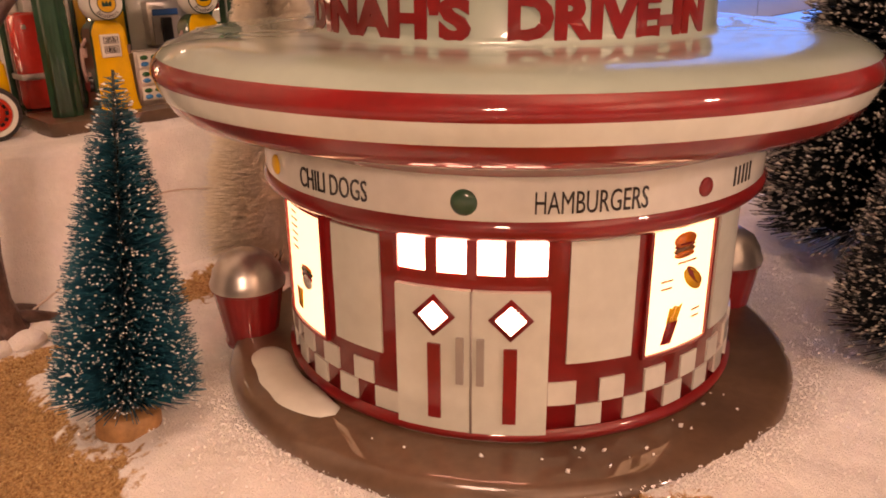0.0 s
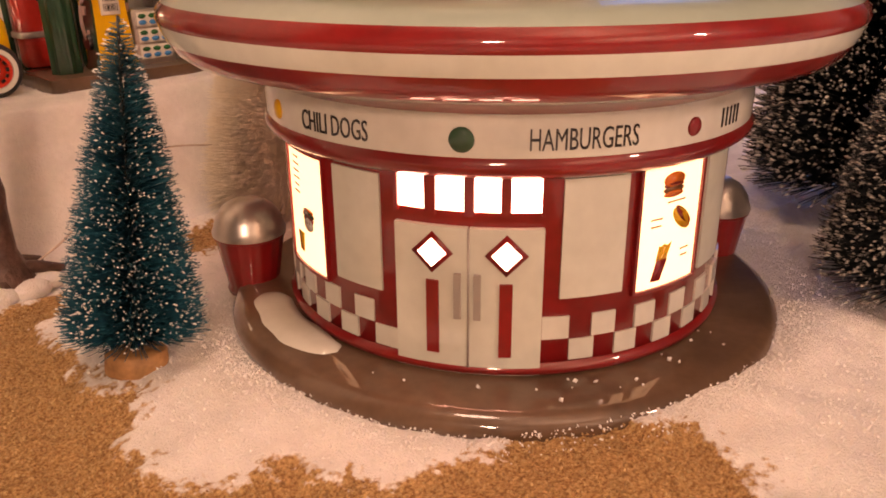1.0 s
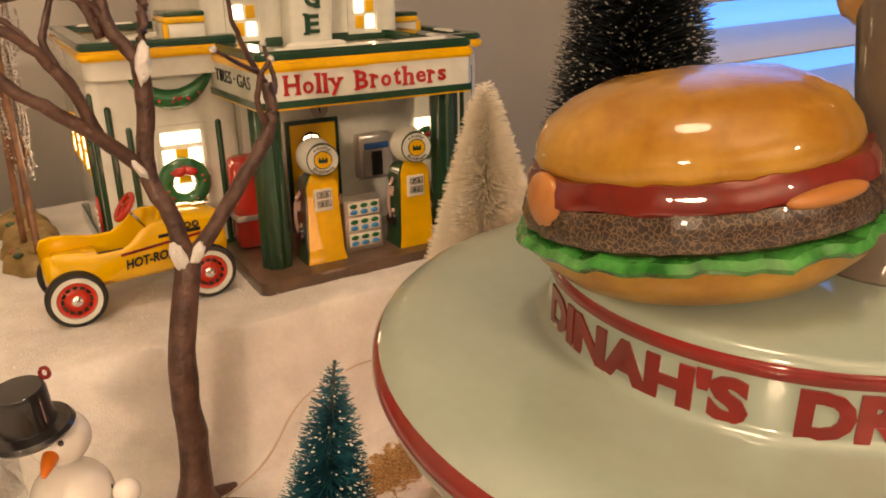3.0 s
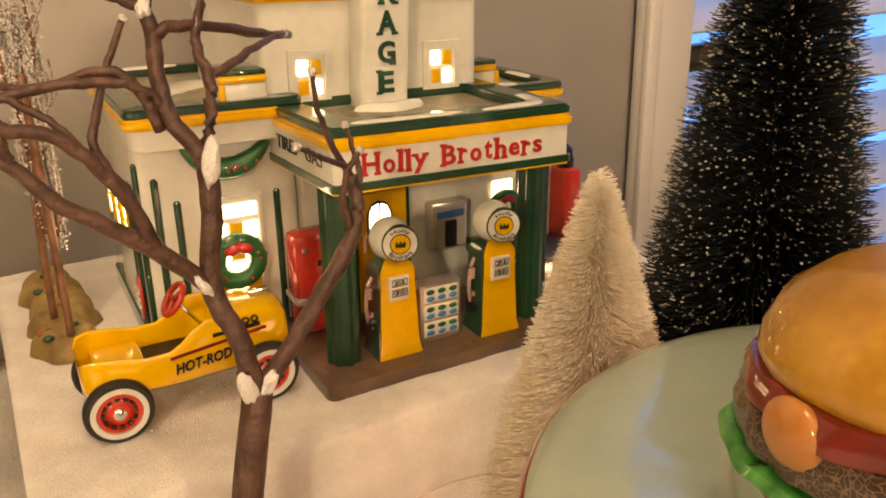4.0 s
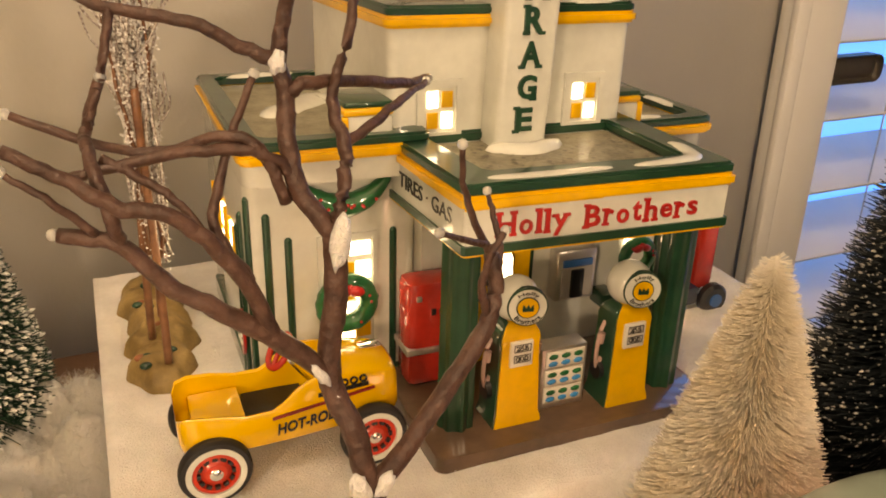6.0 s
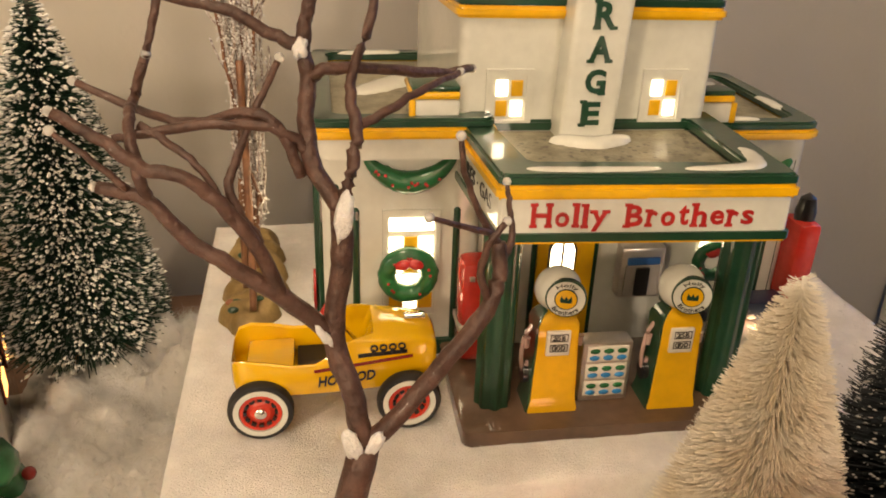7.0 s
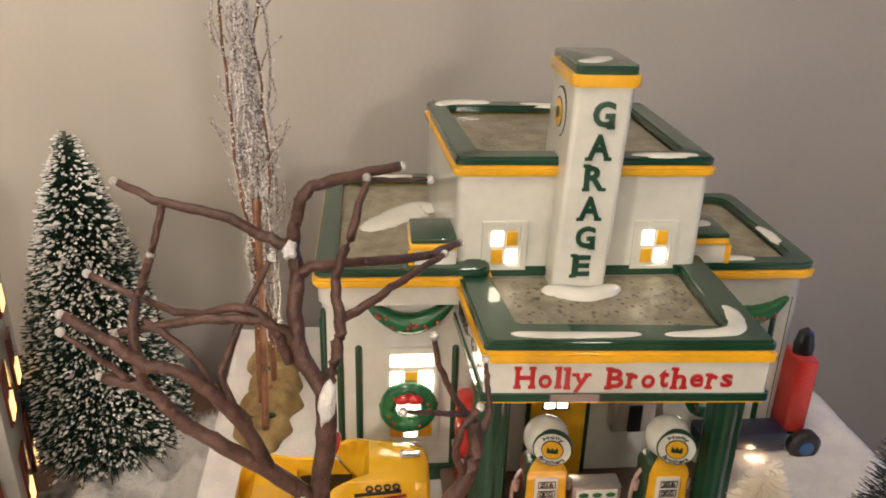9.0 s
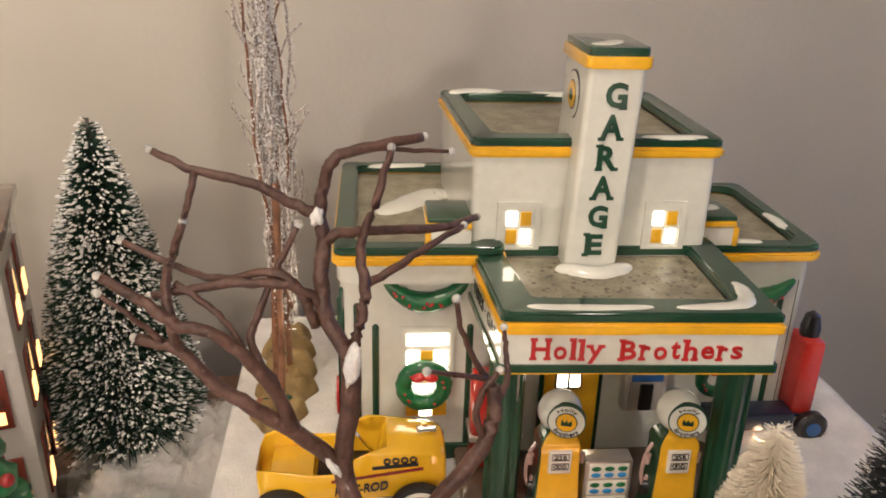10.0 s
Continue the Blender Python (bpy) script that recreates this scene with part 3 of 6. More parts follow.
bm = bm_new()
lathe(bm, [(0.0, 0.0), (0.086, 0.0), (0.0895, 0.002), (0.0898, 0.0045), (0.088, 0.0072), (0.085, 0.0085), (0.0, 0.0088)], 96)
for v in bm.verts:
    v.co.z += 0.0006 * noise.noise(v.co * 40)
part("base", bm, BROWN, diner, "glossy brown oval pavement base")
bm = bm_new()
for a0, a1, r0, r1 in ((-70, -33, 0.0715, 0.0855),):
    n = 26
    top = []
    for i in range(n + 1):
        t = i / n
        a = radians(a0 + (a1 - a0) * t)
        half = math.sqrt(max(0.0, 1 - (2 * t - 1) ** 4))
        mid = r1 - 0.008 - 0.003 * t
        w = (0.0068 + 0.0012 * noise.noise((t * 5, 0, 0))) * half
        row = []
        for q in range(7):
            s = -1 + q / 3
            r = max(0.0706, mid + s * w)
            row.append(bm.verts.new((r * math.cos(a), r * math.sin(a), 0.0085 + 0.0018 * (1 - s ** 4) * half)))
        top.append(row)
    for c, d in zip(top, top[1:]):
        for q in range(6):
            bm.faces.new((c[q], c[q + 1], d[q + 1], d[q]))
part("snow_patch", bm, WHITE, diner, "painted white snow drift on the base")
bm = bm_new()
lathe(bm, [(0.0672, 0.0085), (0.0685, 0.0095), (0.0685, 0.0675)], 120)
part("wall", bm, RED, diner, "glossy red glazed round wall")
bm = bm_new()
lathe(bm, [(0.0685, 0.0088), (0.0702, 0.0092), (0.0704, 0.0108), (0.0688, 0.012)], 120)
part("plinth", bm, RED, diner)
# white wall panels
for a0, a1, z0, z1 in ((-36.4, -22.7, 0.0288, 0.061), (16.7, 31.1, 0.0303, 0.062), (56.5, 69, 0.029, 0.0615), (-78, -64.5, 0.0288, 0.061)):
    arc_part("panel", CREAM, 0.0682, 0.0692, a0, a1, z0, z1, label="white glazed wall panel")
# lit menu boards
MENU = mat("lit_menu", (0.95, 0.8, 0.55), rough=0.3, emit=(1.0, 0.62, 0.34), emit_power=2.6, spread=0.1, scale=30)
INK = mat("brown_ink", (0.25, 0.12, 0.05), rough=0.5)
PATTY = glaze("menu_brown", (0.18, 0.07, 0.02))
for a0, a1, z0, z1, left in ((-60.5, -40.3, 0.0265, 0.0607, True), (34.4, 53.4, 0.0290, 0.0622, False)):
    menu = arc_part("menu_board", MENU, 0.0682, 0.0690, a0, a1, z0, z1, label="glowing menu board with painted food")
    for x0, x1, q0, q1 in ((a0 - 0.7, a0, z0 - 0.0007, z1 + 0.0007), (a1, a1 + 0.7, z0 - 0.0007, z1 + 0.0007), (a0, a1, z0 - 0.0009, z0), (a0, a1, z1, z1 + 0.0009)):
        arc_part("menu_frame", RED, 0.0682, 0.0697, x0, x1, q0, q1, parent=menu)
    am, w = (a0 + a1) / 2, radians(a1 - a0) * 0.069
    shapes = [(ORANGE, oval(0.0040, 0.0020, 16), -0.02, 0.88), (RED, oval(0.0039, 0.0007, 12), -0.02, 0.835), (PATTY, oval(0.0040, 0.0010, 12), -0.02, 0.80), (ORANGE, oval(0.0037, 0.0009, 12), -0.02, 0.765),
              (YELLOW, oval(0.0046, 0.0022, 16, tilt=-0.7), 0.17, 0.54), (RED, oval(0.0044, 0.0013, 16, tilt=-0.7, x=0.0006, z=0.0007), 0.17, 0.545),
              (RED, [(-0.0030, -0.0048), (0.0004, -0.0050), (0.0026, 0.0010), (-0.0012, 0.0014)], -0.14, 0.20)]
    shapes += [(YELLOW, [(-0.0016 + 0.0010 * i, 0.0006), (-0.0009 + 0.0010 * i, 0.0006), (0.0002 + 0.0012 * i, 0.0044 + 0.0006 * (i % 2)), (-0.0008 + 0.0012 * i, 0.0046)], -0.14, 0.21) for i in range(4)]
    if left:
        shapes = [(GREEN, oval(0.0038, 0.0011, 14), 0.1, 0.47), (RED, oval(0.0034, 0.0013, 14), 0.1, 0.43), (WHITE, oval(0.0030, 0.0020, 14), 0.1, 0.385), (ORANGE, oval(0.0033, 0.0009, 12), 0.1, 0.5),
                  (YELLOW, [(-0.0018, -0.0034), (0.0014, -0.0034), (0.0022, 0.0026), (-0.0026, 0.0026)], -0.15, 0.2)]
    for mt, sh, fx, fz in shapes:
        bm = bm_new()
        spot(bm, sh, 0.0690, am + math.degrees(fx * w / 0.069), z0 + fz * (z1 - z0), 0.0002)
        part("painted_food", bm, mt, menu)
    bars = ((-0.2, 0.93, 0.004), (-0.2, 0.87, 0.005), (-0.2, 0.81, 0.0045), (-0.2, 0.75, 0.005), (-0.2, 0.69, 0.004), (-0.2, 0.63, 0.0045)) if left else ((0.05, 0.70, 0.007), (-0.25, 0.58, 0.004), (-0.25, 0.52, 0.0035), (0.28, 0.27, 0.0035), (0.28, 0.21, 0.003))
    for fx, fz, l in bars:
        bm = bm_new()
        spot(bm, [(-l / 2, -0.00022), (l / 2, -0.00022), (l / 2, 0.00022), (-l / 2, 0.00022)], 0.0690, am + math.degrees(fx * w / 0.069), z0 + fz * (z1 - z0), 0.00015)
        part("text_bar", bm, INK, menu)
# transom and doors
for a0, a1 in ((-18.0, -11.9), (-9.5, -3.5), (-1.4, 4.0), (6.0, 12.2)):
    arc_part("transom_pane", LITW, 0.0682, 0.0688, a0, a1, 0.0536, 0.0622, label="brightly lit square window pane")
for a0, a1 in ((-18.9, -18.0), (-11.9, -9.5), (-3.5, -1.4), (4.0, 6.0), (12.2, 13.1)):
    arc_part("mullion", RED, 0.0682, 0.0696, a0, a1, 0.0525, 0.0632)
for a0, a1, ad, ah in ((-18.6, -2.7, -10.1, -4.7), (-2.3, 12.9, 5.3, -0.6)):
    door = arc_part("door", CREAM, 0.0682, 0.0700, a0, a1, 0.0090, 0.0497, label="white glazed swing door")
    bm = bm_new(); spot(bm, [(0.0054, 0), (0, 0.0055), (-0.0054, 0), (0, -0.0055)], 0.0700, ad, 0.0428, 0.0006)
    dia = part("diamond_frame", bm, RED, door)
    bm = bm_new(); spot(bm, [(0.0037, 0), (0, 0.0038), (-0.0037, 0), (0, -0.0038)], 0.0703, ad, 0.0428, 0.0005)
    part("diamond_pane", bm, LITW, dia, "lit diamond window")
    arc_part("stripe", RED, 0.0699, 0.0706, ad - 1.35, ad + 1.35, 0.0146, 0.0352, parent=door)
    bm = bm_new(); arc(bm, 0.0699, 0.0711, ah - 0.75, ah + 0.75, 0.0252, 0.0376)
    bmesh.ops.recalc_face_normals(bm, faces=bm.faces)
    part("handle", bm, GREY, door, "grey painted push handle")
bm = bm_new(); arc(bm, 0.0698, 0.0702, -2.75, -2.25, 0.0092, 0.0497)
part("door_gap", bm, GREY, diner)
# lit windows round the back
REAR = mat("lit_rear_window", (0.95, 0.75, 0.6), rough=0.3, emit=(1.0, 0.50, 0.36), emit_power=5.0, spread=0.05)
for a0, a1 in ((-128, -108), (-154, -134), (-180, -160), (-206, -186)):
    arc_part("window", REAR, 0.0682, 0.0690, a0, a1, 0.0270, 0.0605, label="lit rear window")
# checkered tiles
for z0, z1, first in ((0.0186, 0.0254, (16.3, -28.3)), (0.0122, 0.0186, (22.2, -22.3))):
    for s, a in ((1, first[0]), (-1, first[1])):
        for i in range(7):
            c = a + s * i * 10.9
            lo, hi = c - 2.85, c + 2.85
            if s > 0 and i == 0 and z0 > 0.015:
                lo = 13.2
            if s < 0 and i == 0 and z0 < 0.015:
                hi = -18.9
            arc_part("tile", WHITE, 0.0684, 0.0690 + 0.0001 * (i % 3), lo, hi, z0 + 0.0002, z1 - 0.0002)
# sign band
bm = bm_new(); lathe(bm, [(0.0685, 0.0625), (0.0722, 0.0632), (0.0742, 0.0650), (0.0744, 0.0668), (0.0734, 0.0684)], 120)
part("lower_trim", bm, RED, diner)
bm = bm_new(); lathe(bm, [(0.0734, 0.0684), (0.0736, 0.0735), (0.0732, 0.0788)], 120)
band = part("sign_band", bm, WHITE, diner, "white glazed lettered band")
for text, a0, a1, z in (("CHILI DOGS", -40.6, -22.2, 0.0728), ("HAMBURGERS", 8.9, 29.6, 0.0729)):
    part("lettering", wrap(letters(text, radians(a1 - a0) * 0.0736, 0.0052, 0.0002), 0.0736, (a0 + a1) / 2, z), BLACK, band, "thin black capital letters")
for i in range(5):
    bm = bm_new(); spot(bm, [(-0.0005, -0.0024), (0.0002, -0.0024), (0.0002, 0.0024), (-0.0005, 0.0024)], 0.0736, 52.5 + i * 1.6, 0.0732, 0.0002)
    part("text_bar", bm, BLACK, band)
for a, mt, r in ((-3.4, BUTTON_GREEN, 0.0031), (43.2, RED, 0.0024), (-52.1, YELLOW, 0.0027), (88, YELLOW, 0.0026), (-98, RED, 0.0026)):
    bm = bm_new()
    bmesh.ops.create_uvsphere(bm, u_segments=20, v_segments=10, radius=r)
    move(bm, pose(0, 0, 0, 0, 0, a) @ Matrix.Translation((0.0736, 0, 0.0727)) @ Matrix.Diagonal((0.35, 1, 1, 1)))
    part("button", bm, mt, band)
# roof
RIM = Matrix.Translation((0, -0.0012, 0))
bm = bm_new(); lathe(bm, [(0.0730, 0.0786), (0.0755, 0.0800), (0.0790, 0.0820), (0.0870, 0.0838), (0.0930, 0.0856), (0.0962, 0.0880), (0.0980, 0.0910)], 128)
for v in bm.verts:
    v.co.y -= 0.0012 * min(1.0, max(0.0, (v.co.xy.length - 0.0755) / 0.012))
part("soffit", bm, RED, diner, "glossy red underside of the roof rim")
bm = bm_new(); lathe(bm, [(0.0980, 0.0910), (0.0991, 0.0933), (0.0998, 0.0957)], 128, RIM)
part("rim_band", bm, CREAM, diner)
bm = bm_new(); lathe(bm, [(0.0998, 0.0957), (0.1002, 0.0966), (0.0998, 0.0990), (0.0984, 0.1008)], 128, RIM)
part("rim_stripe", bm, RED, diner)
ROOFW = mat("roof_white_glaze", (0.34, 0.42, 0.36), rough=0.3, coat=1.0, spread=0.06, scale=35, bump=0.06, bump_scale=90)
bm = bm_new(); lathe(bm, [(0.0984, 0.1008), (0.0962, 0.1027), (0.0925, 0.1042), (0.086, 0.1051), (0.075, 0.1051), (0.060, 0.1046), (0.0575, 0.1052), (0.0568, 0.107), (0.0566, 0.1168)], 128)
for v in bm.verts:
    r = v.co.xy.length
    v.co.y -= 0.0012 * min(1.0, max(0.0, (r - 0.060) / 0.03))
    if 0.06 < r < 0.093:
        v.co.z += 0.0007 * noise.noise(v.co * 30)
part("roof", bm, ROOFW, diner, "pale glossy glazed saucer roof")
bm = bm_new(); lathe(bm, [(0.0566, 0.1168), (0.0571, 0.1172), (0.0571, 0.1196), (0.0566, 0.1202)], 128)
part("drum_stripe", bm, RED, diner)
bm = bm_new(); lathe(bm, [(0.0566, 0.1202), (0.0562, 0.1216), (0.0548, 0.1226), (0.02, 0.123), (0, 0.123)], 128)
part("drum_top", bm, ROOFW, diner)
for text, a0, a1, z in (("DINAH'S", -64, -5.0, 0.1108), ("DRIVE-IN", 3.4, 60, 0.1110)):
    part("lettering", wrap(letters(text, radians(a1 - a0) * 0.0568, 0.0102, 0.0005, 0.055), 0.0567, (a0 + a1) / 2, z), RED, diner, "raised red capital letters")
# buckets with silver domes
for a, rb in ((-81, 0.0845), (113, 0.0800)):
    m = pose(0, 0, 0, 0, 0, a) @ Matrix.Translation((rb, 0, 0.0035)) @ Matrix.Diagonal((1.1, 1.1, 1.0, 1))
    bm = bm_new(); lathe(bm, [(0, 0), (0.0078, 0), (0.0082, 0.0015), (0.0076, 0.003), (0.0103, 0.0195), (0.0108, 0.0200), (0.0106, 0.0212)], 144, m)
    for v in bm.verts:
        p = m.inverted() @ v.co
        if 0.002 < p.z < 0.0195:
            f = 1 + 0.02 * math.cos(18 * math.atan2(p.y, p.x))
            v.co = m @ Vector((p.x * f, p.y * f, p.z))
    bucket = part("bucket", bm, RED, diner, "tall tapered red bucket")
    bm = bm_new(); lathe(bm, [(0.0109, 0.0205), (0.0111, 0.0218), (0.0104, 0.0235), (0.0098, 0.0262), (0.0078, 0.0296), (0.0045, 0.0318), (0, 0.0325)], 36, m)
    part("dome_lid", bm, SILVER, bucket, "silver painted dome lid")

# burger and soda glass on the roof
BUN = mat("bun_glaze", (0.33, 0.145, 0.014), rough=0.4, coat=0.8, spec=0.25, second=(0.54, 0.30, 0.045), second_scale=45, spread=0.14, scale=60, bump=0.4, bump_scale=110)
MEAT = mat("patty_glaze", (0.025, 0.012, 0.008), rough=0.35, coat=0.6, second=(0.035, 0.018, 0.011), second_scale=300, spread=0.3, scale=200, bump=0.3, bump_scale=350)
nt = MEAT.node_tree
bsdf, cells, vein, crust = nt.nodes["Principled BSDF"], nt.nodes.new("ShaderNodeTexVoronoi"), nt.nodes.new("ShaderNodeMapRange"), nt.nodes.new("ShaderNodeMix")
cells.feature = "DISTANCE_TO_EDGE"
cells.inputs["Scale"].default_value = 820
warp, coord, shift = nt.nodes.new("ShaderNodeTexNoise"), nt.nodes.new("ShaderNodeTexCoord"), nt.nodes.new("ShaderNodeMix")
warp.inputs["Scale"].default_value = 260
shift.data_type = "RGBA"
shift.blend_type = "LINEAR_LIGHT"
shift.inputs["Factor"].default_value = 0.0022
nt.links.new(coord.outputs["Object"], warp.inputs["Vector"])
nt.links.new(coord.outputs["Object"], shift.inputs["A"])
nt.links.new(warp.outputs["Color"], shift.inputs["B"])
nt.links.new(shift.outputs["Result"], cells.inputs["Vector"])
vein.inputs["From Min"].default_value, vein.inputs["From Max"].default_value = 0.01, 0.10
vein.inputs["To Min"].default_value, vein.inputs["To Max"].default_value = 0.6, 0.0
nt.links.new(cells.outputs["Distance"], vein.inputs["Value"])
crust.data_type = "RGBA"
crust.inputs["B"].default_value = (0.27, 0.17, 0.09, 1)
nt.links.new(vein.outputs["Result"], crust.inputs["Factor"])
nt.links.new(bsdf.inputs["Base Color"].links[0].from_socket, crust.inputs["A"])
nt.links.new(crust.outputs["Result"], bsdf.inputs["Base Color"])
TOM = glaze("tomato_glaze", (0.17, 0.014, 0.009), spread=0.3)
CHE = glaze("cheese_glaze", (0.44, 0.17, 0.045))
bc = DM.inverted() @ Vector((0.1555, 0.1640, 0.118))
BURG = Matrix.Translation((bc.x, bc.y, 0.1222)) @ Matrix.Rotation(radians(8), 4, Vector((1, 0.0, 0))) @ Matrix.Translation((0, 0, 0.0008)) @ pose(0, 0, 0, 0, 0, 12) @ Matrix.Scale(0.97, 4)


def wavy(bm, amp, f, seed, zamp=0.0):
    for v in bm.verts:
        a = math.atan2(v.co.y, v.co.x)
        k = noise.noise((math.cos(a) * f + seed, math.sin(a) * f, v.co.z * 50))
        v.co.x *= 1 + amp * k
        v.co.y *= 1 + amp * k
        v.co.z += zamp * noise.noise((math.cos(a) * f * 1.7, math.sin(a) * f * 1.7 + seed, 3)) * min(1, v.co.xy.length / 0.03)
    return bm


def layer(name, profile, material, amp, f, seed, zamp, label, squash=0.86, n=96):
    bm = bm_new()
    lathe(bm, profile, n)
    wavy(bm, amp, f, seed, zamp)
    move(bm, BURG @ Matrix.Diagonal((squash, 1, 1, 1)))
    return part(name, bm, material, diner, label)


layer("bottom_bun", [(0, 0), (0.024, 0), (0.031, 0.002), (0.0365, 0.007), (0.038, 0.0115), (0.03, 0.0125), (0, 0.0125)], BUN, 0.03, 1.2, 1, 0.0, "golden glazed bottom bun")
layer("lettuce", [(0, 0.0105), (0.036, 0.0105), (0.0405, 0.0112), (0.0418, 0.0125), (0.0405, 0.0142), (0.036, 0.0145), (0, 0.0148)], mat("lettuce_glaze", (0.006, 0.11, 0.016), rough=0.25, coat=0.5, second=(0.06, 0.34, 0.07), second_scale=140, spread=0.2, scale=120, bump=0.6, bump_scale=150), 0.05, 6, 2, 0.0016, "bright green ruffled lettuce leaf")
layer("patty", [(0, 0.0140), (0.0365, 0.0140), (0.0388, 0.0155), (0.0390, 0.0200), (0.0375, 0.0230), (0, 0.0235)], MEAT, 0.035, 7, 3, 0.0005, "dark brown textured meat patty")
layer("tomato", [(0, 0.0215), (0.036, 0.0215), (0.0378, 0.0232), (0.0375, 0.0262), (0.036, 0.0285), (0, 0.029)], TOM, 0.04, 4, 4, 0.0008, "red glazed tomato slice")
layer("top_bun", [(0, 0.0268), (0.033, 0.0262), (0.0346, 0.0276), (0.0356, 0.0302), (0.0348, 0.0336), (0.0318, 0.0384), (0.026, 0.0422), (0.020, 0.0445), (0.010, 0.0458), (0, 0.0460)], BUN, 0.035, 1.4, 5, 0.0008, "domed golden glazed top bun")
for ang, w, h in ((-62, 0.0070, 0.0066), (36, 0.0105, 0.0022)):
    bm = bm_new()
    bmesh.ops.create_uvsphere(bm, u_segments=24, v_segments=14, radius=1)
    a = radians(ang)
    move(bm, BURG @ Matrix.Diagonal((0.86, 1, 1, 1)) @ pose(0.0368 * math.cos(a), 0.0368 * math.sin(a), 0.0232, 0, 0, ang) @ Matrix.Diagonal((0.0032, w, h, 1)))
    part("cheese", bm, CHE, diner, "melted orange cheese drip")
gc = DM.inverted() @ Vector((0.1965, 0.1455, 0.118))
GLASS = Matrix.Translation((gc.x, gc.y, 0.1225)) @ Matrix.Diagonal((0.9, 0.9, 1, 1))
bm = bm_new()
lathe(bm, [(0, 0), (0.0195, 0), (0.0202, 0.0012), (0.0195, 0.0025), (0.015, 0.005), (0.0108, 0.010), (0.0094, 0.0165), (0.0102, 0.0178), (0.0096, 0.0195), (0.0112, 0.027), (0.0140, 0.040), (0.0168, 0.058), (0.0182, 0.074), (0.0178, 0.076), (0, 0.076)], 64, GLASS)
part("soda_glass", bm, glaze("taupe_glaze", (0.17, 0.145, 0.12), spread=0.12), diner, "tall taupe glazed soda fountain glass")
bm = bm_new()
bmesh.ops.create_icosphere(bm, subdivisions=4, radius=1)
for v in bm.verts:
    v.co *= 1 + 0.1 * noise.noise(v.co * 3)
move(bm, GLASS @ Matrix.Translation((-0.004, -0.012, 0.070)) @ Matrix.Diagonal((0.014, 0.012, 0.018, 1)))
part("ice_cream", bm, mat("caramel_glaze", (0.55, 0.32, 0.12), rough=0.3, coat=0.4, second=(0.75, 0.6, 0.4), second_scale=90, bump=0.4, bump_scale=200), diner, "caramel coloured ice cream topping")

# ---------------- garage ----------------
PIV = Vector((0.165, 0.40, 0.054))
GM = Matrix.Translation(PIV) @ Matrix.Rotation(radians(-1.2), 4, "Z") @ Matrix.Rotation(radians(1.0), 4, "Y")
BACK = Matrix.Translation(-PIV)
garage = thing("garage", "white ceramic service garage with green and yellow trim", "building", GM)


def gpart(name, bm, material, label="", parent=None, smooth=35):
    return part(name, move(bm, BACK), material, parent or garage, label, smooth)


def gbox(name, material, *a, bevel=0.0008, label="", parent=None):
    bm = bm_new()
    box(bm, *a, bevel)
    return gpart(name, bm, material, label, parent)


def inset(outline, d):
    n = len(outline)
    cx, cy = sum(p[0] for p in outline) / n, sum(p[1] for p in outline) / n
    out = []
    for x, y in outline:
        v = Vector((x - cx, y - cy))
        out.append((x - (d if v.x > 0 else -d), y - (d if v.y > 0 else -d)))
    return out


def parapet(outline, z, cap=0.0075, deck=0.004, yellow=0.0042, green=0.0032, parent=None, lip=0.0):
    """Yellow cornice, dark green coping and a gritty deck on a flat roof whose wall ends at z."""
    o = inset(outline, -0.0012)
    bm = bm_new()
    frame_ring(bm, o, inset(outline, 0.002), z, z + yellow)
    bmesh.ops.bevel(bm, geom=[e for e in bm.edges if abs(e.verts[0].co.z - e.verts[1].co.z) < 1e-6], offset=0.0012, segments=2, affect="EDGES")
    gpart("cornice", bm, YELLOW, "yellow painted cornice", parent)
    bm = bm_new()
    frame_ring(bm, inset(outline, -0.0004), inset(outline, cap), z + yellow - 0.0005, z + yellow + green)
    bmesh.ops.bevel(bm, geom=[e for e in bm.edges if abs(e.verts[0].co.z - e.verts[1].co.z) < 1e-6], offset=0.001, segments=2, affect="EDGES")
    gpart("coping", bm, GREEN, "dark green glazed coping", parent)
    bm = bm_new()
    prism(bm, inset(outline, cap - 0.0003), z - 0.001, z + yellow + green - deck)
    return gpart("roof_deck", bm, ROOF, "grey green gritty flat roof", parent)


def drift(points, z, h, label="white painted snow on the coping"):
    """A soft flat blob of snow through points (x, y, half width)."""
    bm = bm_new()
    path = smooth_path([(x, y, w) for x, y, w in points], 6)
    rows = []
    for i, p in enumerate(path):
        d = path[min(i + 1, len(path) - 1)] - path[max(i - 1, 0)]
        s = Vector((-d.y, d.x, 0)).normalized()
        t = i / (len(path) - 1)
        end = math.sqrt(max(0.0, 1 - abs(2 * t - 1) ** 5))
        w = p.z * end * (1 + 0.25 * noise.noise((p.x * 300, p.y * 300, 2)))
        rows.append([bm.verts.new((p.x + s.x * w * q, p.y + s.y * w * q, z + h * (1 - q ** 4) * end - 0.0003)) for q in (-1, -0.8, -0.4, 0, 0.4, 0.8, 1)])
    for a, b in zip(rows, rows[1:]):
        for q in range(6):
            bm.faces.new((a[q], b[q], b[q + 1], a[q + 1]))
    bmesh.ops.recalc_face_normals(bm, faces=bm.faces)
    return gpart("snow_patch", bm, WHITE, label, None, 180)


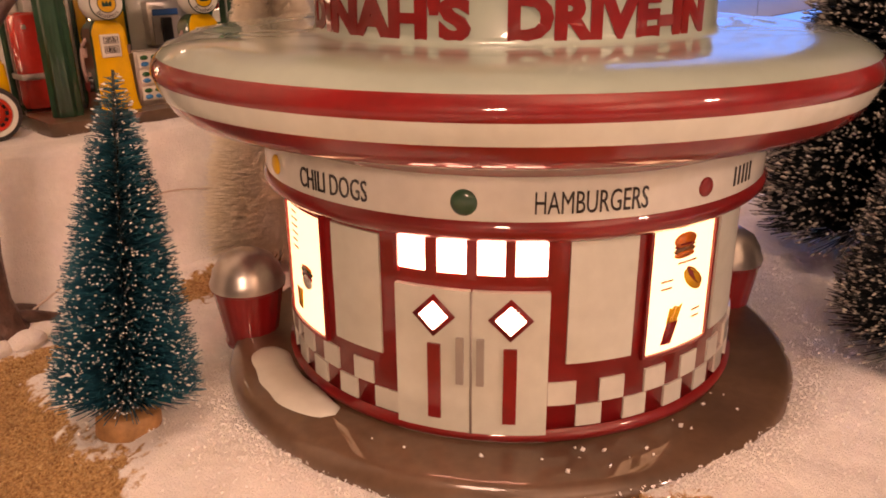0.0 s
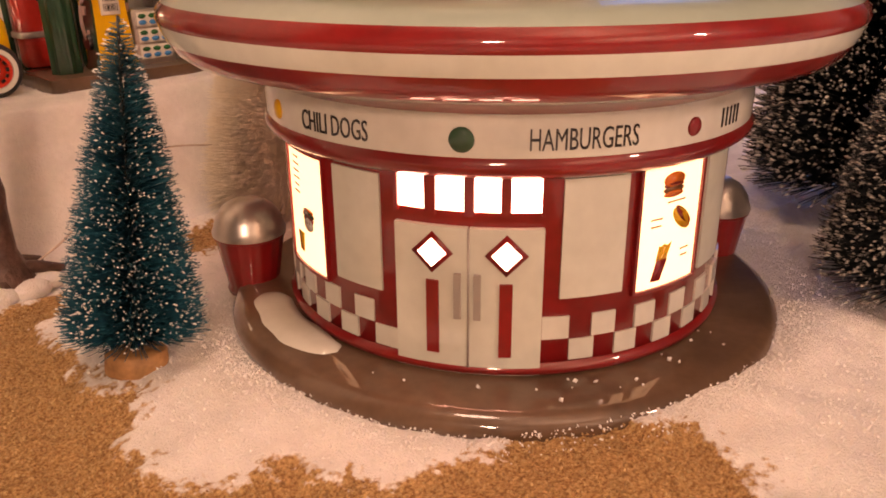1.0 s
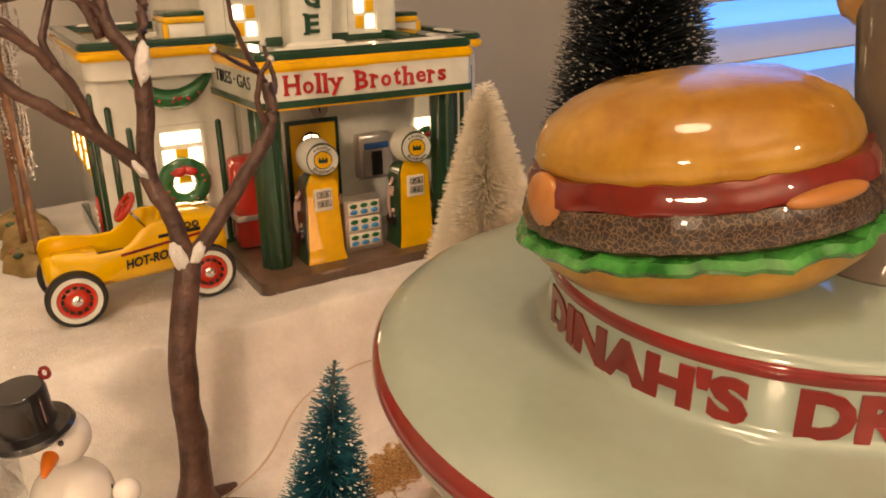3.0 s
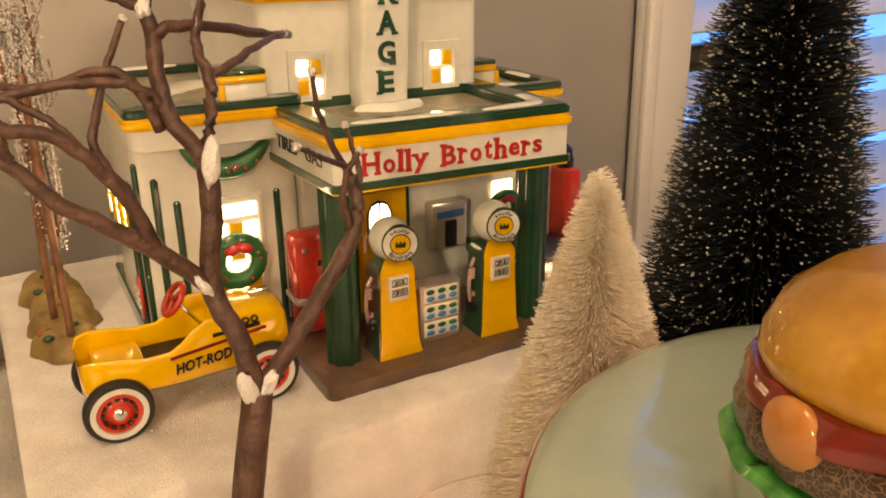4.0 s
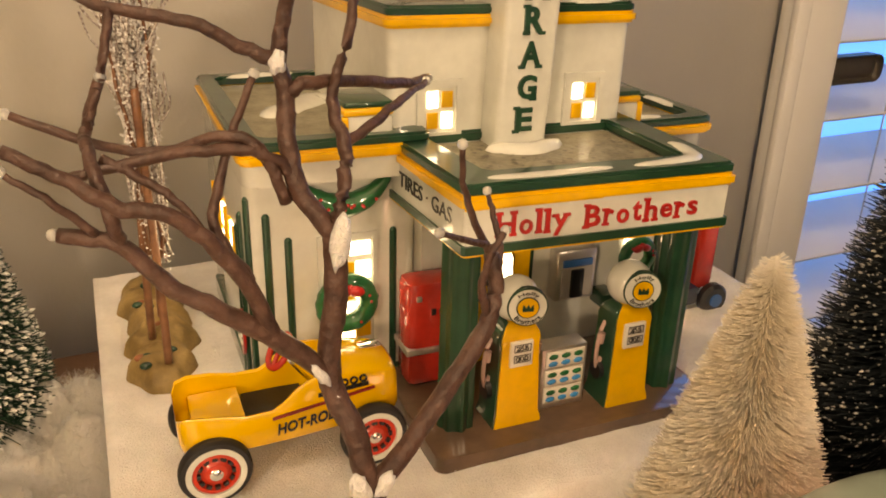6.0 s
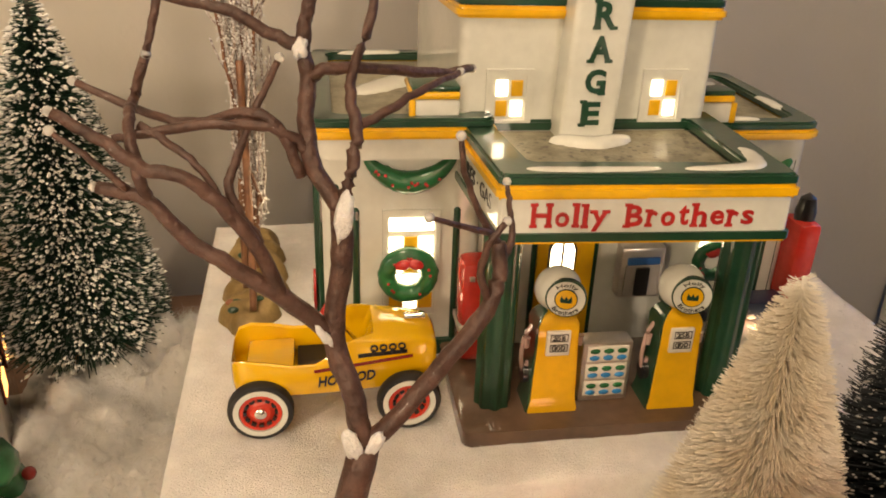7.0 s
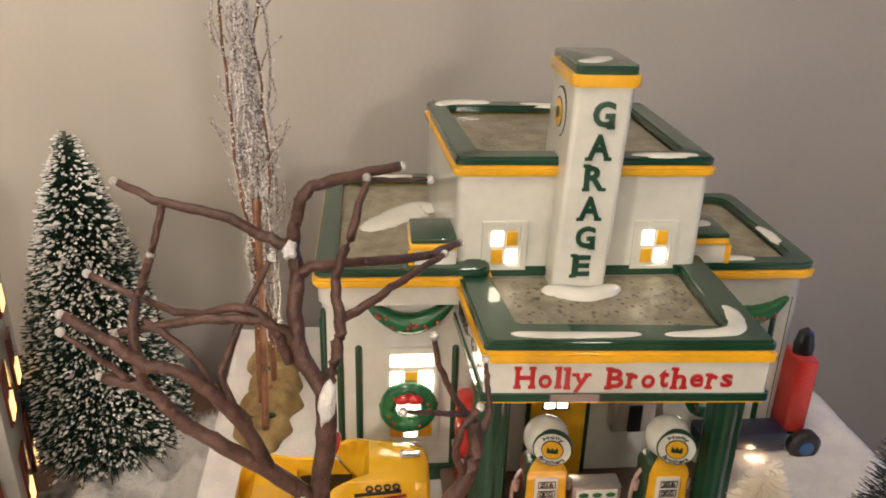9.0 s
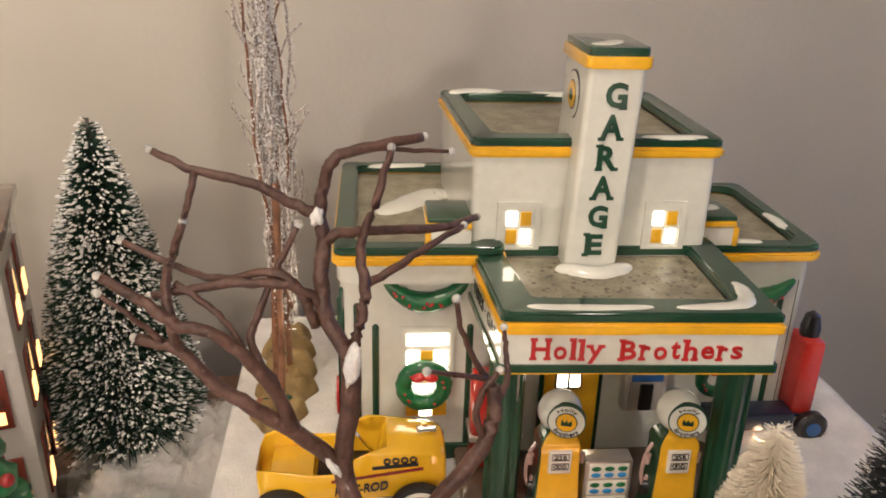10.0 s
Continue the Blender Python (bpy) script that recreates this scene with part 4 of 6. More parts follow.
# forecourt and walls
bm = bm_new(); prism(bm, rounded(0.1115, 0.2225, 0.3475, 0.408, 0.003), 0.0545, 0.0608, 0.0012)
gpart("forecourt", bm, BROWN, "glossy grey brown forecourt slab")
LW = rounded(0.0632, 0.1275, 0.4005, 0.516, 0.004)
bm = bm_new(); prism(bm, rounded(0.0645, 0.1265, 0.4090, 0.515, 0.005), 0.0525, 0.1484)
left_wing = gpart("left_wing", bm, WHITE, "white glazed wing with a lit window")
bm = bm_new(); prism(bm, rounded(0.0638, 0.127, 0.4018, 0.514, 0.005), 0.1404, 0.1486, 0.001)
gpart("frieze", bm, WHITE, "", left_wing)
bm = bm_new(); prism(bm, rounded(0.0635, 0.1272, 0.4070, 0.5155, 0.005), 0.0525, 0.0620, 0.0006)
gpart("skirting", bm, GREEN, "", left_wing)
parapet(LW, 0.1484)
bm = bm_new(); prism(bm, [(0.126, 0.4035), (0.214, 0.4035), (0.214, 0.512), (0.126, 0.512)], 0.0525, 0.146)
gpart("middle_wall", bm, WHITE, "white glazed wall behind the pumps")
RW = rounded(0.2125, 0.2685, 0.4237, 0.512, 0.006)
bm = bm_new(); prism(bm, rounded(0.2125, 0.2675, 0.4267, 0.511, 0.006), 0.0525, 0.139)
right_wing = gpart("right_wing", bm, WHITE, "white glazed wing with green fins")
bm = bm_new(); prism(bm, rounded(0.2125, 0.268, 0.4252, 0.5115, 0.006), 0.0525, 0.0620, 0.0006)
gpart("skirting", bm, GREEN, "", right_wing)
parapet(RW, 0.139)
# canopy
CAN = [(0.1205, 0.3523), (0.2125, 0.3487), (0.2135, 0.3497), (0.2145, 0.42), (0.1155, 0.42), (0.1195, 0.3533)]
bm = bm_new(); prism(bm, CAN, 0.1308, 0.1448)
fascia = gpart("fascia", bm, WHITE, "white lettered fascia of the canopy")
for z0, z1, out, mt in ((0.1298, 0.1308, 0.0004, YELLOW), (0.1306, 0.1334, 0.0009, GREEN)):
    bm = bm_new()
    frame_ring(bm, inset(CAN, -out), inset(CAN, 0.003), z0, z1)
    gpart("fascia_trim", bm, mt, "", fascia)
parapet(CAN, 0.1445, cap=0.012, deck=0.0042, yellow=0.0046, green=0.0036)
sign, wide = slab_letters("Holly Brothers", 0.0071, 0.0005, 0.02, 0.17, 0.02)
move(sign, Matrix.Diagonal((0.0715 / wide, 1, 1, 1)))
part("lettering", move(move(sign, Matrix.Translation((0.1654, 0.3504, 0.1392)) @ Matrix.Rotation(-0.039, 4, "Z")), BACK), mat("sign_red", (0.45, 0.016, 0.016), rough=0.3, coat=0.6), garage, "red painted shop sign letters")
tires = letters("TIRES · GAS", 0.040, 0.0052, 0.0003)
a = math.atan2(0.0665, -0.0047)
move(tires, Matrix.Translation((0.1178, 0.381, 0.1400)) @ Matrix.Rotation(a + math.pi, 4, "Z"))
part("lettering", move(tires, BACK), BLACK, garage, "small black painted letters")
# roof grit on the canopy
rnd = random.Random(5)
bm = bm_new()
for q in range(170):
    x, y = rnd.uniform(0.134, 0.200), rnd.uniform(0.366, 0.404)
    r = rnd.uniform(0.0004, 0.0010)
    vs = [bm.verts.new((x + r * math.cos(k * math.tau / 7), y + r * math.sin(k * math.tau / 7), 0.14865)) for k in range(7)]
    bm.faces.new(vs)
for q in range(60):
    x, y = rnd.uniform(0.126, 0.15), rnd.uniform(0.43, 0.478)
    r = rnd.uniform(0.0004, 0.0009)
    bm.faces.new([bm.verts.new((x + r * math.cos(k * math.tau / 7), y + r * math.sin(k * math.tau / 7), 0.19285)) for k in range(7)])
tagged(gpart("roof_specks", bm, mat("speck", (0.09, 0.07, 0.05), rough=0.4)), kind="stuff")
# upper storey
US = []
for (x, y), (px, py), (qx, qy) in (((0.2105, 0.498), (0.2105, 0.4085), (0.1095, 0.498)), ((0.1095, 0.498), (0.2105, 0.498), (0.1146, 0.4085)), ((0.1146, 0.4085), (0.1095, 0.498), (0.2105, 0.4085)), ((0.2105, 0.4085), (0.1146, 0.4085), (0.2105, 0.498))):
    c, a, b = Vector((x, y)), (Vector((px, py)) - Vector((x, y))).normalized(), (Vector((qx, qy)) - Vector((x, y))).normalized()
    US += [tuple(c + a * 0.004 * (1 - t) ** 2 + b * 0.004 * t ** 2) for t in (0.0, 0.2, 0.4, 0.6, 0.8, 1.0)]
bm = bm_new(); prism(bm, inset(US, 0.0008), 0.1465, 0.1890)
storey = gpart("upper_storey", bm, WHITE, "white glazed upper storey")
parapet(US, 0.1887, cap=0.009, deck=0.004)
for x in (0.1336, 0.1915):
    o = [(x - 0.0085, 0.1505), (x + 0.0085, 0.1505), (x + 0.0085, 0.1712), (x - 0.0085, 0.1712)]
    bm = bm_new()
    frame_ring(bm, o, [(x - 0.0062, 0.1528), (x + 0.0062, 0.1528), (x + 0.0062, 0.169), (x - 0.0062, 0.169)], 0, 0.0014, Matrix.Translation((0, 0.4095, 0)) @ Matrix.Rotation(radians(90), 4, "X"))
    win = gpart("window", bm, WHITE, "small four pane upper window", storey)
    bmx = bm_new(); box(bmx, x - 0.0062, x + 0.0062, 0.4087, 0.4093, 0.1528, 0.169)
    gpart("backing", bmx, WHITE, "", win)
    for i in (0, 1):
        for j in (0, 1):
            px, pz = x - 0.0048 + i * 0.0055, 0.1541 + j * 0.0074
            gbox("pane", LIT if i != j else YELLOW, px, px + 0.0042, 0.4081, 0.4089, pz, pz + 0.0058, bevel=0.0003, parent=win)
# tower
bm = bm_new(); prism(bm, rounded(0.1528, 0.1732, 0.3965, 0.433, 0.0022), 0.1455, 0.2242)
for v in bm.verts:
    t = (v.co.z - 0.1455) / 0.079
    v.co.x = 0.1630 + (v.co.x - 0.1630) * (0.98 + 0.04 * t) - 0.0030 * (1 - t)
tower = gpart("tower", bm, WHITE, "white glazed sign tower")
TW = rounded(0.1526, 0.1736, 0.3965, 0.433, 0.002)
bm = bm_new(); prism(bm, inset(TW, -0.0013), 0.2240, 0.2282, 0.0012)
gpart("tower_cornice", bm, YELLOW, "", tower)
bm = bm_new(); prism(bm, inset(TW, -0.0003), 0.2278, 0.2312, 0.001)
gpart("tower_coping", bm, GREEN, "", tower)
for i, ch in enumerate("GARAGE"):
    bm, wide = slab_letters(ch, 0.0090 - 0.00015 * i, 0.0006, 0.035)
    gpart("letter", move(bm, Matrix.Translation((0.1630 - 0.00055 * i, 0.3963, 0.2148 - i * 0.01125))), GREEN, "raised dark green capital letter", tower)
bm = bm_new(); lathe(bm, [(0, 0), (0.0092, 0), (0.0092, 0.0008), (0, 0.0009)], 32, Matrix.Translation((0.1527, 0.4145, 0.2115)) @ Matrix.Rotation(radians(-90), 4, "Y"))
emblem = gpart("emblem", bm, BLACK, "round black white and yellow emblem", tower)
for r, mt, d in ((0.0085, WHITE, 0.0010), (0.0055, BLACK, 0.0012), (0.0050, YELLOW, 0.0014), (0.0022, GREEN, 0.0016)):
    bm = bm_new(); lathe(bm, [(r, 0.0005), (r, d), (0, d + 0.0001)], 28, Matrix.Translation((0.1527, 0.4145, 0.2115)) @ Matrix.Rotation(radians(-90), 4, "Y"))
    gpart("emblem_disc", bm, mt, "", emblem)
# shoulders beside the upper storey
for x0, x1, y0, z in ((0.0985, 0.1155, 0.4045, 0.1470), (0.2098, 0.2292, 0.4245, 0.140)):
    gbox("shoulder", WHITE, x0, x1, y0, y0 + 0.022, z, z + 0.0145, bevel=0.0015)
    gbox("shoulder_trim", YELLOW, x0 - 0.0008, x1, y0 - 0.0008, y0 + 0.0228, z + 0.0143, z + 0.0172, bevel=0.0012)
    gbox("shoulder_trim", GREEN, x0 - 0.0002, x1, y0, y0 + 0.022, z + 0.0168, z + 0.0192, bevel=0.001)
    xo = x0 if x0 < 0.15 else x1
    gbox("shoulder_trim", YELLOW, xo - 0.0012, xo + 0.0012, y0 - 0.0008, y0 + 0.002, z + 0.006, z + 0.0145, bevel=0.0008)
# snow on the roofs
drift([(0.127, 0.357, 0.0022), (0.14, 0.3555, 0.0026), (0.16, 0.3548, 0.0022), (0.172, 0.355, 0.0018)], 0.1525, 0.0012)
drift([(0.177, 0.3545, 0.0018), (0.190, 0.3545, 0.0026), (0.203, 0.357, 0.0036), (0.207, 0.368, 0.003), (0.206, 0.375, 0.002)], 0.1525, 0.0014)
drift([(0.128, 0.366, 0.002), (0.138, 0.3655, 0.0032), (0.155, 0.363, 0.0018)], 0.1488, 0.001)
drift([(0.146, 0.397, 0.003), (0.153, 0.3935, 0.0042), (0.161, 0.391, 0.005), (0.169, 0.3935, 0.0042), (0.177, 0.398, 0.003)], 0.1480, 0.0038, "white snow heaped at the tower foot")
drift([(0.1145, 0.402, 0.0025), (0.117, 0.407, 0.003), (0.119, 0.413, 0.003)], 0.1545, 0.0016)
drift([(0.113, 0.489, 0.003), (0.121, 0.494, 0.0035), (0.14, 0.495, 0.003)], 0.1960, 0.0016)
drift([(0.150, 0.494, 0.002), (0.165, 0.492, 0.0035), (0.178, 0.492, 0.002)], 0.1955, 0.0015)
drift([(0.178, 0.4115, 0.002), (0.193, 0.4112, 0.0026), (0.206, 0.4115, 0.002)], 0.1960, 0.0012)
drift([(0.154, 0.402, 0.003), (0.161, 0.407, 0.005), (0.169, 0.416, 0.003)], 0.2309, 0.001)
drift([(0.214, 0.428, 0.004), (0.228, 0.429, 0.003), (0.245, 0.428, 0.0022)], 0.1460, 0.0018)
drift([(0.262, 0.444, 0.0025), (0.263, 0.456, 0.0028), (0.261, 0.466, 0.002)], 0.1460, 0.0012)
drift([(0.080, 0.448, 0.006), (0.090, 0.46, 0.008), (0.105, 0.475, 0.01), (0.112, 0.47, 0.006)], 0.1517, 0.002)
drift([(0.075, 0.508, 0.0025), (0.09, 0.510, 0.003), (0.106, 0.511, 0.002)], 0.1556, 0.0012)
drift([(0.214, 0.434, 0.003), (0.220, 0.437, 0.005), (0.226, 0.436, 0.003)], 0.1590, 0.001)
# left wing front: window, wreath, garland, fins
o = [(0.0885, 0.072), (0.1105, 0.072), (0.1105, 0.1185), (0.0885, 0.1185)]
bm = bm_new(); frame_ring(bm, o, [(0.0902, 0.0737), (0.1088, 0.0737), (0.1088, 0.1168), (0.0902, 0.1168)], 0, 0.0016, Matrix.Translation((0, 0.4093, 0)) @ Matrix.Rotation(radians(90), 4, "X"))
win = gpart("window", bm, WHITE, "lit wing window with square panes", left_wing)
gbox("backing", WHITE, 0.0902, 0.1088, 0.4083, 0.4090, 0.0737, 0.1168, bevel=0, parent=win)
gbox("pane", LIT, 0.091, 0.108, 0.4077, 0.4085, 0.110, 0.1152, bevel=0.0003, parent=win)
for x0, x1, mt in ((0.091, 0.0963, LIT), (0.0968, 0.1018, YELLOW), (0.1023, 0.108, LIT)):
    for z0 in (0.1005, 0.0925, 0.0845, 0.0765):
        lit = mt if z0 > 0.09 else (YELLOW if mt is LIT and z0 < 0.08 else LIT)
        gbox("pane", lit, x0, x1, 0.4077, 0.4085, z0, z0 + 0.007, bevel=0.0003, parent=win)


def wreath(cx, cy, cz, R, r, parent):
    bm = bm_new()
    n, k = 48, 14
    rings = [[bm.verts.new((cx + (R + r * math.cos(b) * (1 + 0.2 * noise.noise((math.cos(a) * 6, math.sin(a) * 6, b)))) * math.cos(a), cy - r * 0.9 * math.sin(b) * (1 + 0.25 * noise.noise((a * 3, b * 2, 1))),
             cz + (R + r * math.cos(b)) * math.sin(a))) for b in (math.tau * q / k for q in range(k))] for a in (math.tau * i / n for i in range(n))]
    for i in range(n):
        for q in range(k):
            bm.faces.new((rings[i][q], rings[(i + 1) % n][q], rings[(i + 1) % n][(q + 1) % k], rings[i][(q + 1) % k]))
    bmesh.ops.recalc_face_normals(bm, faces=bm.faces)
    w = gpart("wreath", bm, LEAFY, "glossy green wreath with red bow", parent, 180)
    rr = random.Random(3)
    for q in range(9):
        a = rr.random() * math.tau
        b = bm_new(); bmesh.ops.create_uvsphere(b, u_segments=8, v_segments=6, radius=0.0006)
        gpart("berry", move(b, Matrix.Translation((cx + R * math.cos(a), cy - r * 0.95, cz + R * math.sin(a)))), bpy.data.materials["sign_red"], "", w)
    for s in (-1, 1):
        b = bm_new(); bmesh.ops.create_uvsphere(b, u_segments=14, v_segments=10, radius=1)
        gpart("bow", move(b, Matrix.Translation((cx + s * R * 0.28, cy - r * 1.05, cz + R * 0.72)) @ Matrix.Rotation(s * 0.25, 4, "Y") @ Matrix.Diagonal((R * 0.40, r * 0.55, R * 0.25, 1))), bpy.data.materials["sign_red"], "", w)


wreath(0.0982, 0.4055, 0.0928, 0.0082, 0.0036, left_wing)
wreath(0.2195, 0.4005, 0.0965, 0.0062, 0.0026, garage)
gbox("pane", LIT, 0.2142, 0.2245, 0.4025, 0.4035, 0.099, 0.109, bevel=0.0003)


def garland(cx, cy, z, half, sag, parent):
    bm = bm_new()
    pts = [(cx - half + 2 * half * t, cy, z - sag * (1 - (2 * t - 1) ** 2)) for t in (i / 24 for i in range(25))]
    tube(bm, pts, [0.0008 + 0.0036 * math.sin(math.pi * min(1, max(0, i / 24))) ** 0.7 for i in range(25)], 12)
    for v in bm.verts:
        v.co += Vector((0, 0, 0.0006)) * noise.noise(v.co * 500)
    w = gpart("garland", bm, LEAFY, "green swag garland with red berries", parent, 180)
    rr = random.Random(9)
    for q in range(11):
        t = rr.uniform(0.12, 0.88)
        b = bm_new(); bmesh.ops.create_uvsphere(b, u_segments=8, v_segments=6, radius=0.00065)
        gpart("berry", move(b, Matrix.Translation((cx - half + 2 * half * t, cy - 0.0042, z - sag * (1 - (2 * t - 1) ** 2) + rr.uniform(-0.0015, 0.0015)))), bpy.data.materials["sign_red"], "", w)


garland(0.0985, 0.4075, 0.1402, 0.0170, 0.0105, left_wing)
garland(0.243, 0.4247, 0.130, 0.0165, 0.0085, right_wing)
for x, y, z1 in ((0.0785, 0.409, 0.1195), (0.0712, 0.409, 0.1290), (0.0655, 0.4115, 0.1350), (0.0643, 0.4195, 0.127), (0.0643, 0.427, 0.120), (0.1168, 0.409, 0.119)):
    bm = bm_new(); tube(bm, [(x, y, 0.0535), (x, y, z1 - 0.001), (x, y, z1)], [0.0014, 0.0014, 0.0006], 10)
    gpart("fin", bm, GREEN, "", left_wing)
for x, y, z1 in ((0.249, 0.4267, 0.112), (0.256, 0.4269, 0.1215), (0.2625, 0.4282, 0.130), (0.2673, 0.434, 0.122), (0.2677, 0.442, 0.115)):
    bm = bm_new(); tube(bm, [(x, y, 0.0535), (x, y, z1 - 0.001), (x, y, z1)], [0.0014, 0.0014, 0.0006], 10)
    gpart("fin", bm, GREEN, "", right_wing)
for y0, y1 in ((0.436, 0.447), (0.458, 0.469), (0.48, 0.491)):
    gbox("side_window", LIT, 0.0638, 0.0646, y0, y1, 0.096, 0.114, bevel=0.0003, parent=left_wing)
    for yy in (y0 - 0.001, y1 - 0.0005):
        gbox("side_window_frame", YELLOW, 0.0632, 0.0646, yy, yy + 0.0015, 0.0945, 0.1155, bevel=0.0003, parent=left_wing)
    gbox("side_window_frame", WHITE, 0.0634, 0.0647, y0, y1, 0.104, 0.1055, bevel=0.0003, parent=left_wing)
bm = bm_new(); lathe(bm, [(0, 0), (0.0062, 0), (0.0062, 0.001), (0, 0.0013)], 24, Matrix.Translation((0.0630, 0.4215, 0.079)) @ Matrix.Rotation(radians(-90), 4, "Y") @ Matrix.Diagonal((1.5, 0.8, 1, 1)))
badge = gpart("badge", bm, bpy.data.materials["sign_red"], "oval red painted badge", left_wing)
for z in (0.076, 0.079, 0.082):
    gbox("text_bar", WHITE, 0.0612, 0.0619, 0.4185, 0.4245, z - 0.0007, z + 0.0007, bevel=0, parent=badge)
# canopy columns
for x, y in ((0.1250, 0.3660), (0.2092, 0.3655)):
    bm = bm_new()
    n = 48
    prof = [(0.0062 + 0.0005 * math.cos(8 * math.tau * i / n), math.tau * i / n) for i in range(n)]
    prism(bm, [(x + r * math.cos(a), y + r * math.sin(a)) for r, a in prof], 0.0598, 0.1305)
    gpart("column", bm, GREEN, "fluted dark green canopy column")
# door, phone, clock
gbox("door_frame", GREEN, 0.1455, 0.1718, 0.4015, 0.4037, 0.0600, 0.1150, bevel=0.0004, label="dark green door frame")
door = gbox("door", YELLOW, 0.1472, 0.1698, 0.4005, 0.4018, 0.0602, 0.1132, bevel=0.0004, label="yellow glazed door with arched lit window")
bm = bm_new(); prism(bm, [(0.1515, 0.0935), (0.1625, 0.0935), (0.1625, 0.1045), (0.1605, 0.1085), (0.157, 0.1098), (0.1535, 0.1085), (0.1515, 0.1045)], 0, 0.0008, None, Matrix.Translation((0, 0.4006, 0)) @ Matrix.Rotation(radians(90), 4, "X"))
gpart("window_surround", bm, BLACK, "", door)
for s in (-1, 1):
    bm = bm_new(); prism(bm, [(0.157 + s * 0.0006, 0.0945), (0.157 + s * 0.0046, 0.0945), (0.157 + s * 0.0046, 0.1042), (0.157 + s * 0.0032, 0.1075), (0.157 + s * 0.0006, 0.1085)][::s], 0, 0.0014, None, Matrix.Translation((0, 0.4006, 0)) @ Matrix.Rotation(radians(90), 4, "X"))
    gpart("pane", bm, LIT, "", door)
bm = bm_new(); lathe(bm, [(0, 0), (0.0046, 0), (0.0046, 0.001), (0.0038, 0.0012), (0, 0.0012)], 28, Matrix.Translation((0.163, 0.4036, 0.1195)) @ Matrix.Rotation(radians(90), 4, "X"))
clock = gpart("clock", bm, GREY, "round grey painted wall clock")
for a, l in ((90, 0.003), (-80, 0.0022)):
    bm = bm_new(); box(bm, 0, l, -0.0003, 0.0003, 0, 0.0003, 0, 2, Matrix.Translation((0.163, 0.4022, 0.1195)) @ Matrix.Rotation(radians(90), 4, "X") @ Matrix.Rotation(radians(a), 4, "Z"))
    gpart("clock_hand", bm, BLACK, "", clock)
phone = gbox("pay_phone", SILVER, 0.1797, 0.1977, 0.3965, 0.4037, 0.0833, 0.1053, bevel=0.0015, label="silver box with blue stripe")
gbox("stripe", BLUE, 0.1822, 0.1952, 0.3955, 0.3968, 0.0983, 0.1013, bevel=0.0003, parent=phone)
gbox("recess", GREY, 0.1817, 0.1957, 0.3958, 0.3968, 0.0848, 0.0981, bevel=0.0003, parent=phone)
gbox("handset", BLACK, 0.1857, 0.1912, 0.3945, 0.3962, 0.0853, 0.0973, bevel=0.0005, parent=phone)
gbox("bench", GREEN, 0.2005, 0.2075, 0.394, 0.4035, 0.0785, 0.0845, bevel=0.0006, label="dark green box on the wall")
# drink cooler
cooler = gbox("drink_cooler", mat("cooler_red", (0.5, 0.03, 0.02), rough=0.25, coat=0.5, spread=0.15), 0.1165, 0.1375, 0.391, 0.4045, 0.0605, 0.1035, bevel=0.0035, label="rounded red drink cooler")
gbox("chrome_band", SILVER, 0.1160, 0.1380, 0.3905, 0.405, 0.0745, 0.0772, bevel=0.0005, parent=cooler)
gbox("chrome_latch", SILVER, 0.1325, 0.1362, 0.390, 0.3912, 0.080, 0.0855, bevel=0.0004, parent=cooler)
gbox("chrome_latch", SILVER, 0.1195, 0.1215, 0.390, 0.3912, 0.0965, 0.0985, bevel=0.0004, parent=cooler)
for i, (x, z) in enumerate(((0.1255, 0.0915), (0.1285, 0.0912), (0.1312, 0.0918), (0.1335, 0.0914))):
    gbox("script_bar", BLACK, x, x + 0.0016, 0.3904, 0.3911, z - 0.0012, z + 0.0012, bevel=0, parent=cooler)
# pumps
DIAL = glaze("pump_plate_white", (0.75, 0.72, 0.65))
PINK = glaze("hose_pink", (0.45, 0.30, 0.27))


